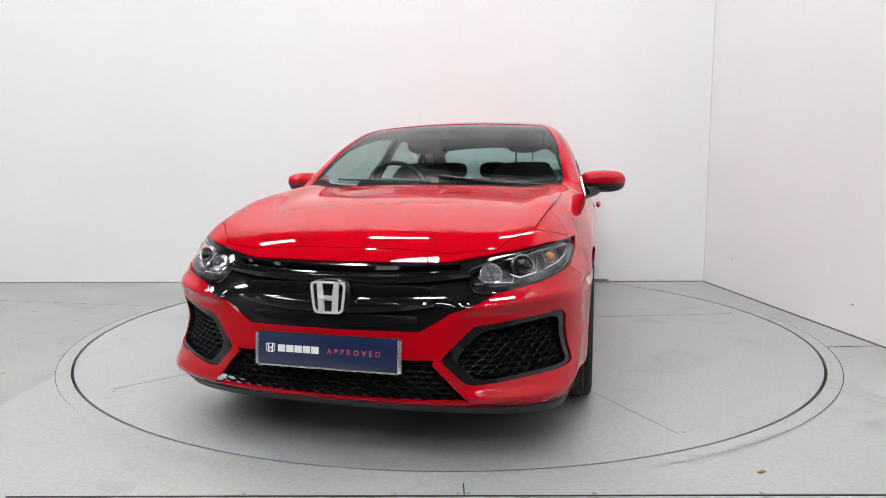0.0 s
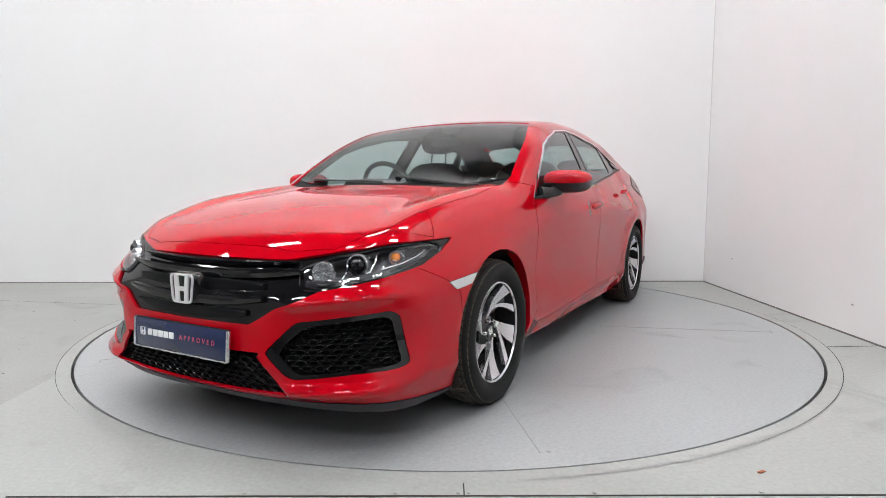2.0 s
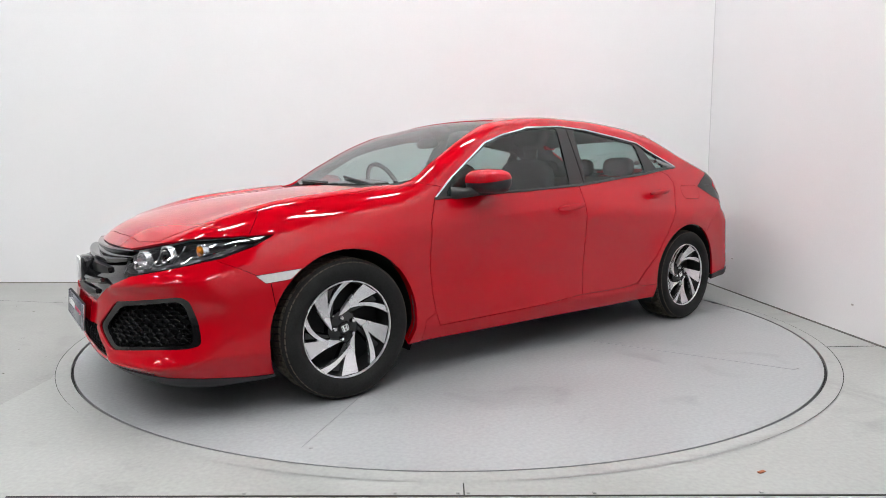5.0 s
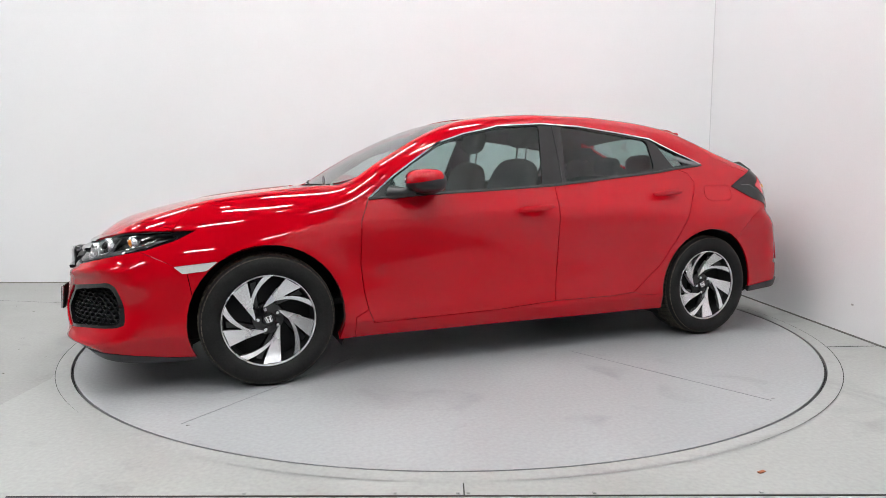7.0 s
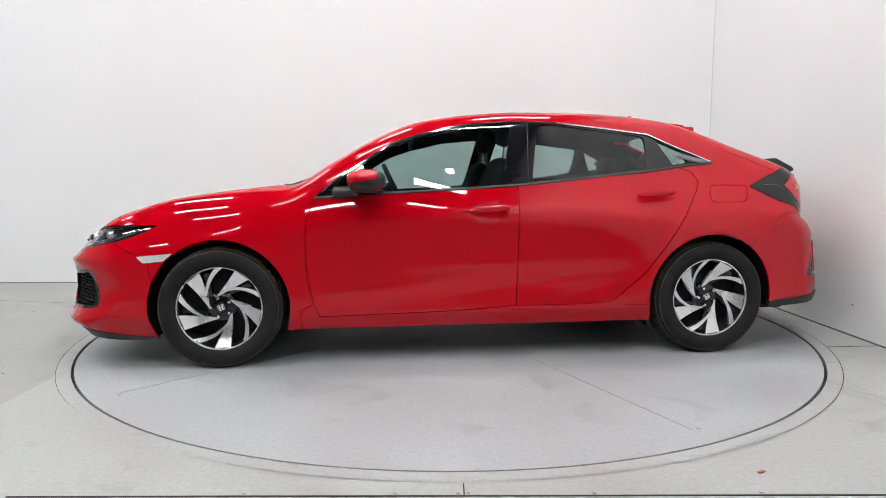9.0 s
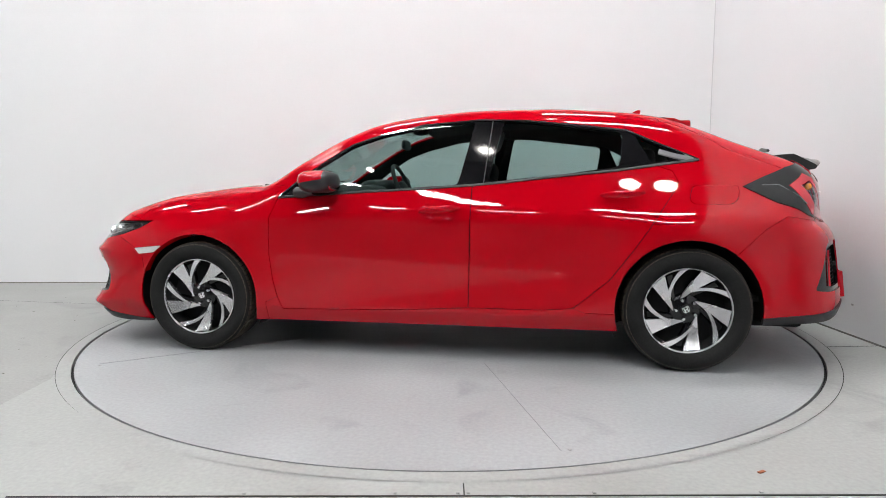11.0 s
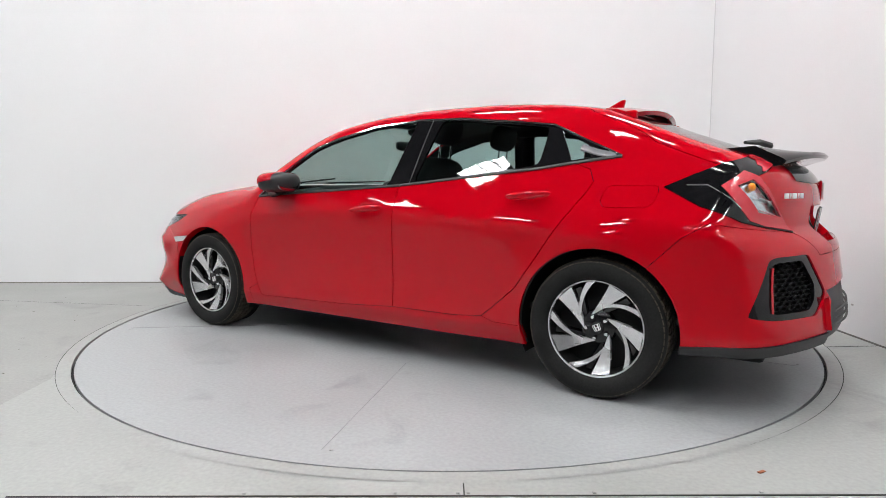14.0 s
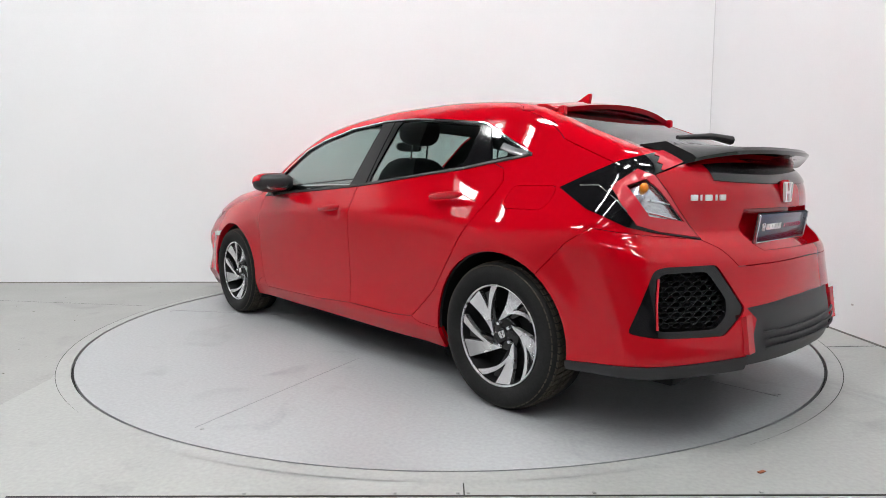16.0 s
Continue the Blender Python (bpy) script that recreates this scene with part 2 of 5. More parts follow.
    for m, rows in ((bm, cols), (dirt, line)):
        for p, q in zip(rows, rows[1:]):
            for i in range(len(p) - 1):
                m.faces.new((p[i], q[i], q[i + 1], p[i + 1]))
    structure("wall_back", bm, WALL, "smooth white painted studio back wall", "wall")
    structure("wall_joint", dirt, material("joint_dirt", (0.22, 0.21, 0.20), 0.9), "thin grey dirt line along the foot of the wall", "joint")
    t = 0.12
    structure("wall_right", box((t, BACK - NEAR + 1.2, HIGH), (RIGHT + t / 2, (BACK + NEAR) / 2 + 0.2, HIGH / 2)), WALL, "white painted studio side wall", "wall")
    # left wall is never in view: added as fill and for side reflections
    structure("wall_left", box((t, BACK - NEAR + 1.2, HIGH), (LEFT - t / 2, (BACK + NEAR) / 2 + 0.2, HIGH / 2)), FILL_WALL, "unseen pale left wall, added to bounce fill light onto the right wall", "wall")
    # out of view; lack of light put into its colour, for deeper reflections
    structure("wall_near", box((RIGHT - LEFT + 0.4, t, HIGH), ((RIGHT + LEFT) / 2, NEAR - t / 2, HIGH / 2)), DARK_SURROUND, "unseen wall behind the camera, its dark colour standing in for an unlit workshop", "wall")
    bm = box((RIGHT - LEFT + 0.4, BACK - NEAR + 1.4, 0.1), ((RIGHT + LEFT) / 2, (BACK + NEAR) / 2 + 0.4, HIGH + 0.05))
    for k in range(8):
        box((RIGHT - LEFT, 0.12, 0.22), ((RIGHT + LEFT) / 2, NEAR + 0.7 + 2.4 * k - 0.0, HIGH - 0.11), bm=bm)
    structure("ceiling", bm, ROOF_SHEET, "grey workshop roof with dark beams", "ceiling")
    # dark line of dirt where the walls meet the floor, and the corner bead
    structure("wall_joint", box((0.004, 5.0, 0.010), (RIGHT - 0.003, BACK - 2.51, 0.005)), material("joint_dirt", (0.16, 0.155, 0.15), 0.9), "thin grey dirt line along the foot of the side wall", "joint")
    structure("corner_bead", box((0.006, 0.006, HIGH), (RIGHT - 0.003, BACK - 0.003, HIGH / 2 + 0.01)), material("bead", (0.62, 0.62, 0.63), 0.6), "pale vertical joint in the wall corner", "joint")
    for x, y in ((RIGHT - 0.004, 1.15), (RIGHT - 0.004, -0.45)):
        structure("wall_mark", box((0.004, 0.02, 0.01), (x, y, 0.20 + 0.1 * (y > 0)), 0.001), material("mark", (0.45, 0.44, 0.43), 0.8), "small grey scuff on the white wall", "mark")


def build_lights():
    # rows of rooflight panels in thin frames
    made = None
    for y in (-8.6, -5.4, -2.4, 0.35):
        for x in (-7.1, -4.1, -1.25, 1.5):
            m = pose(x, y, HIGH - 0.03)
            if made is None:
                made = new("rooflight")
                tagged(made, "bright white rooflight panel in a thin frame", "rooflight", "rooflights in the ceiling")
                part("diffuser", box((1.2, 0.36, 0.012), (0, 0, 0)), LIGHT_PANEL, made)
                for s in (-1, 1):
                    part("frame", box((1.28, 0.035, 0.05), (0, s * 0.1975, 0.0)), ROOF_SHEET, made)
                    part("frame", box((0.035, 0.36, 0.05), (s * 0.62, 0, 0.0)), ROOF_SHEET, made)
                for u in (-0.3, 0, 0.3):
                    part("frame", box((0.03, 0.36, 0.05), (u, 0, 0.0)), ROOF_SHEET, made)
                made.matrix_basis = m
            else:
                copy_thing(made, m)
    lamp = None
    for x, y in ((-2.6, -4.4), (-0.4, -3.6), (1.6, -4.4), (0.8, -1.6), (-2.0, -1.4)):
        if lamp is None:
            lamp = tagged(new("spot_lamp"), "small round glowing ceiling spot lamp", "lamp", "ceiling spot lamps")
            part("bezel", lathe([(0.10, 0), (0.12, 0.0), (0.12, 0.08), (0.10, 0.08)], "z", 24, close=True), MATT_BLACK, lamp)
            part("bulb", lathe([(0.0, 0.012), (0.10, 0.012), (0.10, 0.03), (0.0, 0.03)], "z", 24), SPOT_GLOW, lamp)
            part("rod", tube([(0, 0, 0.03), (0, 0, 0.36)], 0.012, 8), MATT_BLACK, lamp)
            lamp.matrix_basis = pose(x, y, HIGH - 0.34)
        else:
            copy_thing(lamp, pose(x, y, HIGH - 0.34))


def build_turntable():
    disc = new("turntable")
    tagged(disc, "round grey painted steel car turntable flush with the floor", "turntable")
    bm = bmesh.new()
    steps = 160
    up = [bm.verts.new((RADIUS * math.cos(t), RADIUS * math.sin(t), 0)) for t in (2 * math.pi * k / steps for k in range(steps))]
    low = [bm.verts.new((v.co.x, v.co.y, -0.05)) for v in up]
    bm.faces.new(up)
    for k in range(steps):
        bm.faces.new((low[k], low[(k + 1) % steps], up[(k + 1) % steps], up[k]))
    part("plate", bm, DISC_PAINT, disc)
    # welded seams of the plates
    line = material("seam_grey", (0.24, 0.245, 0.25), 0.7)
    for k in range(5):
        turn = Matrix.Rotation(radians(38 + 72 * k), 4, "Z")
        at = turn @ Vector((1.60, 0, 0))
        part("seam", box((1.10, 0.0018, 0.0016), (at.x, at.y, 0.0004), 0, turn), line, disc)
        at = turn @ Vector((2.145, 0.035, 0))
        part("bolt", lathe([(0.0, 0.0025), (0.007, 0.0025), (0.009, 0.0)], "z", 10), STEEL, disc).location = (at.x, at.y, 0)
    disc.location = (CX, 0, 0)
    return disc


build_studio()
build_lights()
turntable = build_turntable()


# ---- the shape of the car: x forward, y to its left, z up ----
def curve(xs, ys):
    """A smooth curve through a few stations (monotone cubic)."""
    xs, ys = np.array(xs, float), np.array(ys, float)
    h, d = np.diff(xs), np.diff(ys) / np.diff(xs)
    m = np.zeros(len(xs))
    for i in range(1, len(xs) - 1):
        if d[i - 1] * d[i] > 0:
            w1, w2 = 2 * h[i] + h[i - 1], h[i] + 2 * h[i - 1]
            m[i] = (w1 + w2) / (w1 / d[i - 1] + w2 / d[i])
    m[0], m[-1] = d[0], d[-1]

    def at(x):
        x = np.clip(x, xs[0], xs[-1])
        i = np.clip(np.searchsorted(xs, x) - 1, 0, len(xs) - 2)
        s = (x - xs[i]) / h[i]
        return (ys[i] * (1 + 2 * s) * (1 - s) ** 2 + ys[i + 1] * s * s * (3 - 2 * s)
                + h[i] * s * (1 - s) * (m[i] * (1 - s) - m[i + 1] * s))
    return at


def ramp(v, soft):
    """max(v, 0) with a softened corner."""
    return 0.5 * (v + np.sqrt(v * v + soft * soft))


def bump(v, width):
    return np.exp(-(v / width) ** 2)


def union_max(a, b, k):
    return np.maximum(a, b) + np.maximum(k - np.abs(a - b), 0) ** 2 / (4 * k)


TOP = curve([-2.3, -2.1, -1.95, -1.62, -1.43, -1.25, -0.95, -0.6, -0.3, 0.0, 0.15, 0.3, 0.5, 0.75, 0.98, 1.08, 1.3, 1.5, 1.68, 1.83, 1.97, 2.07, 2.16, 2.24],
            [0.9786, 1.0545, 1.0994, 1.2166, 1.2909, 1.3507, 1.3897, 1.4076, 1.4064, 1.387, 1.367, 1.336, 1.258, 1.120, 0.983, 0.960, 0.932, 0.9077, 0.8787, 0.8442, 0.803, 0.767, 0.724, 0.672])
CROWN = curve([-2.2, -1.6, -1.0, 0.0, 0.5, 1.0, 1.5, 2.0, 2.2], [0.096, 0.12, 0.096, 0.095, 0.075, 0.07, 0.075, 0.09, 0.08])
BELT = curve([-2.2, -1.39, -1.16, -0.69, -0.23, 0.46, 0.85, 1.2, 1.6, 2.0, 2.2], [1.038, 1.067, 1.044, 0.999, 0.955, 0.921, 0.886, 0.85, 0.79, 0.69, 0.62])
PLAN = curve([-2.3, -2.1, -1.9, -1.6, -1.35, -0.9, -0.2, 0.5, 0.9, 1.35, 1.6, 1.85, 2.0, 2.2], [0.83, 0.85, 0.862, 0.875, 0.885, 0.881, 0.877, 0.874, 0.868, 0.864, 0.857, 0.84, 0.822, 0.8])
CREASE = curve([-2.2, -1.3, -0.8, -0.17, 0.61, 1.3, 2.0], [0.93, 0.915, 0.887, 0.845, 0.79, 0.755, 0.66])
LEAN = curve([-2.1, -1.5, -0.9, 0.2, 0.8, 1.3], [0.57, 0.555, 0.53, 0.45, 0.4, 0.46])
SHOULDER = curve([-2.1, -1.4, -0.8, -0.2, 0.5, 0.9, 1.5, 2.1], [0.165, 0.175, 0.125, 0.075, 0.04, 0.045, 0.07, 0.09])
NOSE = curve([0.12, 0.18, 0.25, 0.33, 0.45, 0.56, 0.63, 0.70, 0.80], [2.146, 2.207, 2.268, 2.285, 2.272, 2.25, 2.205, 2.15, 2.08])
TAIL = curve([0.12, 0.25, 0.36, 0.5, 0.62, 0.68, 0.73, 0.79, 0.9, 1.0, 1.1], [-2.19, -2.262, -2.295, -2.275, -2.255, -2.245, -2.215, -2.166, -2.16, -2.14, -2.068])


def side(x, z):
    """Half width of the car at the station x and the height z."""
    line = CREASE(x)
    y = PLAN(x) - 0.20 * ramp(z - line, 0.004) - 0.065 * ramp(line - z, 0.012)
    y = y + 0.055 * ramp(0.47 + 0.03 * x - z, 0.03) * (1 - 0.3 * bump(x, 0.6)) - 0.45 * ramp(0.275 - z, 0.012)
    for cx in (1.3485, -1.3485):
        r = np.hypot(x - cx, z - 0.315)
        y = y + 0.014 * bump(r - 0.37, 0.09) * (z > -1)
    y = y + 0.075 * ramp(0.375 - 0.13 * x - z, 0.008) * np.clip((1.0 - np.abs(x)) / 0.45, 0, 1)
    for hx, hz in ((-0.070, 0.818), (-1.010, 0.898)):
        y = y - 0.022 * np.exp(-((x - hx) / 0.075) ** 4 - ((z - hz) / 0.036) ** 2)
    upper = PLAN(x) - SHOULDER(x) - LEAN(x) * (z - BELT(x)) - 0.12 * ramp(z - BELT(x), 0.05) ** 2
    return -union_max(-y, -upper, 0.03)


def top(x, y):
    z = TOP(x) - CROWN(x) * y * y
    hood = 1 / (1 + np.exp(-(x - 1.0) / 0.05))
    edge = 0.70 - 0.20 * np.clip((x - 1.0) / 1.2, 0, 1)
    z = z + hood * (0.032 * bump(np.abs(y) - 0.66, 0.09) * np.clip((2.1 - x) / 0.5, 0, 1) - 0.06 * ramp(np.abs(y) - edge, 0.015) * np.clip((2.15 - x) / 0.4, 0, 1))
    return z


def front(y, z):
    wide = np.abs(y)
    fin = 1 / (1 + np.exp(-(wide - 0.45) / 0.02))
    brow = NOSE(z) - 0.30 * (wide / 0.9) ** 3 - 0.36 * ramp(wide - 0.54, 0.03) * bump(z - 0.42, 0.13)
    return brow + fin * (0.032 * bump(z - 0.252, 0.028) - 0.018 * bump(z - 0.40, 0.10)) + 0.020 * bump(z - 0.545 - 0.10 * (wide - 0.4), 0.022) * fin


def rear(y, z):
    return TAIL(z) + 0.35 * (np.abs(y) / 0.9) ** 2.4


def shell(x, y, z):
    """Below zero inside the car's outer skin, above zero outside."""
    a = np.abs(y) - side(x, z)
    b = z - top(x, y)
    f = union_max(x - front(y, z), rear(y, z) - x, 0.02)
    g = union_max(a, b * 0.85, 0.07)
    return union_max(g, f, 0.10)
NOSE_PANEL = [(-1.577, 0.686), (-1.24, 0.69), (-1.032, 0.725), (-0.86, 0.749), (-0.612, 0.754), (-0.668, 0.712), (-0.765, 0.670), (-0.906, 0.64), (-1.016, 0.618), (-1.138, 0.596), (-1.284, 0.536), (-1.35, 0.49), (-1.374, 0.475), (-1.612, 0.472)]
HEADLIGHT = [(-1.184, 0.661), (-1.089, 0.693), (-0.903, 0.73), (-0.71, 0.738), (-0.672, 0.724), (-0.775, 0.679), (-0.892, 0.648), (-1.011, 0.626), (-1.133, 0.606), (-1.191, 0.61)]
VENT = [(-1.328, 0.381), (-1.217, 0.491), (-0.898, 0.526), (-0.866, 0.508), (-0.836, 0.385), (-0.825, 0.335), (-0.87, 0.325), (-1.035, 0.316), (-1.232, 0.297), (-1.258, 0.306)]
LOWER_INTAKE = [(-1.633, 0.375), (-1.343, 0.381), (-1.351, 0.366), (-1.246, 0.236), (-1.605, 0.226)]
FRONT_DOOR = [(0.851, 0.891), (0.896, 0.78), (0.904, 0.568), (0.888, 0.43), (0.864, 0.332), (0.834, 0.26), (0.136, 0.277), (-0.226, 0.3), (-0.241, 0.956), (-0.177, 0.95), (0.19, 0.93), (0.461, 0.916)]
REAR_DOOR = [(-0.241, 0.956), (-0.226, 0.3), (-0.628, 0.301), (-0.777, 0.313), (-0.827, 0.354), (-0.959, 0.468), (-1.077, 0.631), (-1.193, 0.804), (-1.277, 0.925), (-1.299, 0.973), (-1.273, 1.028), (-1.188, 1.058), (-1.003, 1.032), (-0.755, 1.009), (-0.429, 0.974)]
WINDOW_BAND = [(0.851, 0.891), (0.717, 1.0), (0.6, 1.079), (0.44, 1.182), (0.277, 1.237), (0.111, 1.274), (0.045, 1.292), (-0.26, 1.317), (-0.521, 1.31), (-0.807, 1.279), (-1.053, 1.248), (-1.238, 1.161), (-1.337, 1.118), (-1.408, 1.085), (-1.188, 1.058), (-1.003, 1.032), (-0.755, 1.009), (-0.429, 0.974), (-0.241, 0.956), (0.19, 0.93), (0.461, 0.916)]
FRONT_PANE = [(0.772, 0.908), (0.711, 0.994), (0.594, 1.073), (0.434, 1.172), (0.275, 1.227), (0.108, 1.264), (0.043, 1.282), (-0.238, 1.306), (-0.162, 0.959), (0.19, 0.939), (0.461, 0.925)]
REAR_PANE = [(-0.396, 1.308), (-0.523, 1.3), (-0.797, 1.266), (-1.029, 1.238), (-1.015, 1.054), (-0.757, 1.018), (-0.43, 0.984), (-0.323, 0.975)]
QUARTER_PANE = [(-1.095, 1.218), (-1.235, 1.151), (-1.263, 1.084), (-1.171, 1.071)]
FUEL_FLAP = [(-1.365, 0.954), (-1.594, 0.954), (-1.578, 0.883), (-1.546, 0.858), (-1.363, 0.859), (-1.346, 0.884)]
REPEATER = [(1.756, 0.594), (1.566, 0.612), (1.616, 0.572), (1.718, 0.561)]
TAIL_LAMP = [(-0.593, 0.946), (-0.695, 0.998), (-0.798, 1.044), (-0.97, 1.082), (-1.073, 1.085), (-1.058, 1.044), (-0.904, 0.991), (-0.995, 0.859), (-1.075, 0.757), (-0.92, 0.78), (-0.798, 0.806), (-0.673, 0.867)]
RED_LENS = [(-0.757, 0.95), (-0.848, 1.011), (-0.903, 0.987), (-0.991, 0.859), (-1.066, 0.763), (-0.921, 0.785), (-0.834, 0.81), (-0.79, 0.87)]
CLEAR_LENS = [(-0.808, 0.95), (-0.872, 0.974), (-0.909, 0.94), (-1.007, 0.824), (-0.878, 0.844)]
REAR_VENT = [(-0.799, 0.433), (-0.884, 0.657), (-0.92, 0.667), (-1.117, 0.671), (-1.231, 0.515), (-1.218, 0.486), (-1.146, 0.423), (-0.884, 0.423)]
REAR_VENT_MESH = [(-0.899, 0.634), (-0.923, 0.647), (-1.083, 0.652), (-1.16, 0.55), (-1.158, 0.49), (-1.112, 0.445), (-0.894, 0.443)]
from mathutils.bvhtree import BVHTree

WINDSCREEN = [(1.03, -0.02), (1.0, 0.40), (0.93, 0.62), (0.885, 0.705), (0.55, 0.645), (0.27, 0.56), (0.20, 0.525), (0.215, 0.25), (0.225, -0.02)]
COWL = [(1.09, -0.02), (1.08, 0.35), (1.05, 0.62), (1.0, 0.70), (0.88, 0.70), (0.93, 0.62), (1.0, 0.40), (1.03, -0.02)]
BONNET = [(2.10, -0.02), (2.09, 0.38), (2.04, 0.53), (1.88, 0.655), (1.6, 0.70), (1.3, 0.715), (1.07, 0.70), (1.05, 0.62), (1.08, 0.35), (1.09, -0.02)]
ROOF = [(0.20, -0.02), (0.19, 0.515), (-0.4, 0.495), (-1.2, 0.47), (-1.26, -0.02)]
FENDER = [(0.851, 0.891), (0.80, 0.95), (1.05, 0.99), (1.6, 0.97), (1.75, 0.76), (1.90, 0.665), (1.79, 0.615), (1.70, 0.57), (1.62, 0.08), (0.93, 0.08), (0.93, 0.30), (0.864, 0.332), (0.888, 0.43), (0.904, 0.568), (0.896, 0.78)]
FRONT_BUMPER = [(1.90, 0.665), (1.79, 0.615), (1.70, 0.57), (1.62, 0.05), (2.4, 0.05), (2.4, 0.9), (1.75, 0.76)]
FRONT_LIP = [(2.4, 0.222), (2.2, 0.215), (2.0, 0.20), (1.80, 0.172), (1.55, 0.16), (1.55, 0.05), (2.4, 0.05)]
REAR_BUMPER = [(-1.56, 0.60), (-1.702, 0.74), (-1.80, 0.80), (-2.08, 0.757), (-2.4, 0.757), (-2.4, 0.05), (-1.5, 0.05)]
VALANCE = [(-1.65, 0.285), (-1.99, 0.315), (-2.22, 0.34), (-2.4, 0.34), (-2.4, 0.05), (-1.5, 0.05)]
DIFFUSER = [(-0.02, 0.535), (0.2, 0.53), (0.45, 0.512), (0.41, 0.47), (0.47, 0.345), (0.46, 0.10), (-0.02, 0.10)]
HATCH = [(-0.02, 1.365), (0.50, 1.345), (0.563, 1.296), (0.655, 1.146), (0.707, 1.03), (0.68, 0.99), (0.62, 0.86), (0.56, 0.757), (0.515, 0.727), (0.467, 0.662), (-0.02, 0.672)]
REAR_WINDOW = [(-1.36, -0.02), (-1.36, 0.46), (-1.45, 0.52), (-1.86, 0.565), (-1.93, 0.52), (-1.95, -0.02)]
PLATE_RECESS = [(-0.02, 0.862), (0.33, 0.862), (0.36, 0.80), (0.345, 0.735), (0.31, 0.712), (-0.02, 0.712)]
SILL = [(0.93, 0.05), (0.93, 0.30), (0.864, 0.332), (0.834, 0.26), (0.136, 0.277), (-0.226, 0.30), (-0.628, 0.301), (-0.777, 0.313), (-0.84, 0.29), (-1.0, 0.29), (-1.0, 0.05)]
BELLY = curve([-2.3, -2.05, -1.7, -1.0, 0.0, 1.0, 1.6, 1.8, 2.05, 2.3], [0.29, 0.265, 0.245, 0.18, 0.18, 0.175, 0.15, 0.135, 0.15, 0.19])
R2 = 0.70710678
VIEWS = {  # how an outline lies on the skin: its two coordinates, and the part of the skin that it may cut
    "side": (lambda c: (c.x, c.z), lambda c: c.y > 0.25),
    "all": (lambda c: (c.x, c.z), lambda c: True),
    "corner": (lambda c: ((c.y - c.x) * R2, c.z), lambda c: c.x > 1.3),
    "heel": (lambda c: ((c.y + c.x) * R2, c.z), lambda c: c.x < -1.3),
    "back": (lambda c: (c.y, c.z), lambda c: c.x < -1.15),
    "plan": (lambda c: (c.x, c.y), lambda c: c.z > 0.62),
}


def skin(x, y, z):
    return union_max(shell(x, y, z), BELLY(x) - z, 0.02)


def skin_normals(co):
    h = 0.002
    x, y, z = co.T
    g = np.stack([skin(x + h, y, z) - skin(x - h, y, z), skin(x, y + h, z) - skin(x, y - h, z), skin(x, y, z + h) - skin(x, y, z - h)], 1)
    return g / np.maximum(np.linalg.norm(g, axis=1, keepdims=True), 1e-9)


def reach(origin, way, lo=0.0, hi=2.2):
    """Where rays from inside the car meet its skin."""
    a, b = np.full(len(origin), lo), np.full(len(origin), hi)
    for _ in range(26):
        m = (a + b) / 2
        inside = skin(*(origin + way * m[:, None]).T) < 0
        a, b = np.where(inside, m, a), np.where(inside, b, m)
    return origin + way * a[:, None]


def ray_to_skin(origin, way):
    """Where one ray from inside meets the skin, mirrored for the right half."""
    flip = origin[1] < 0
    o = Vector((origin[0], abs(origin[1]), origin[2]))
    w = Vector((way[0], -way[1] if flip else way[1], way[2]))
    hit = SKIN_TREE.ray_cast(o, w, 4.0)[0]
    return hit if hit is not None else o


def on_side(x, z):
    return ray_to_skin((x, 0.05, z), (0, 1, 0)).y


def on_front(y, z):
    return ray_to_skin((1.3, y, z), (1, 0, 0)).x


def on_back(y, z):
    return ray_to_skin((-1.3, y, z), (-1, 0, 0)).x


def on_top(x, y):
    return ray_to_skin((x, y, 0.5), (0, 0, 1)).z


def half_shell():
    """The left half of the skin as a fine grid."""
    turns = np.radians(np.linspace(-90, 90, 185))
    stations = [(1.25, p) for p in np.radians(np.linspace(90, 0, 84, endpoint=False))]
    stations += [(x, 0.0) for x in np.linspace(1.25, -1.25, 165)]
    stations += [(-1.25, -p) for p in np.radians(np.linspace(0, 90, 85)[1:])]
    st = np.array(stations)
    x0, tilt = np.repeat(st[:, 0], len(turns)), np.repeat(st[:, 1], len(turns))
    ang = np.tile(turns, len(st))
    way = np.stack([np.sin(tilt), np.cos(tilt) * np.cos(ang), np.cos(tilt) * np.sin(ang)], 1)
    origin = np.stack([x0, 0 * x0, 0 * x0 + 0.55], 1)
    co = reach(origin, way)
    co[np.abs(co[:, 1]) < 1e-4, 1] = 0
    n, m = len(st), len(turns)
    bm = bmesh.new()
    vs = [bm.verts.new(c) for c in co.tolist()]
    for i in range(n - 1):
        for j in range(m - 1):
            a, b, c, d = i * m + j, i * m + j + 1, (i + 1) * m + j + 1, (i + 1) * m + j
            bm.faces.new((vs[a], vs[d], vs[c], vs[b]))
    bmesh.ops.remove_doubles(bm, verts=bm.verts, dist=2e-5)
    return bm


SHELL_HALF = half_shell()
SKIN_TREE = BVHTree.FromBMesh(SHELL_HALF)


def inside(p, poly):
    x, y = p
    hit = False
    for (x1, y1), (x2, y2) in zip(poly, poly[1:] + poly[:1]):
        if (y1 > y) != (y2 > y) and x < (x2 - x1) * (y - y1) / (y2 - y1) + x1:
            hit = not hit
    return hit


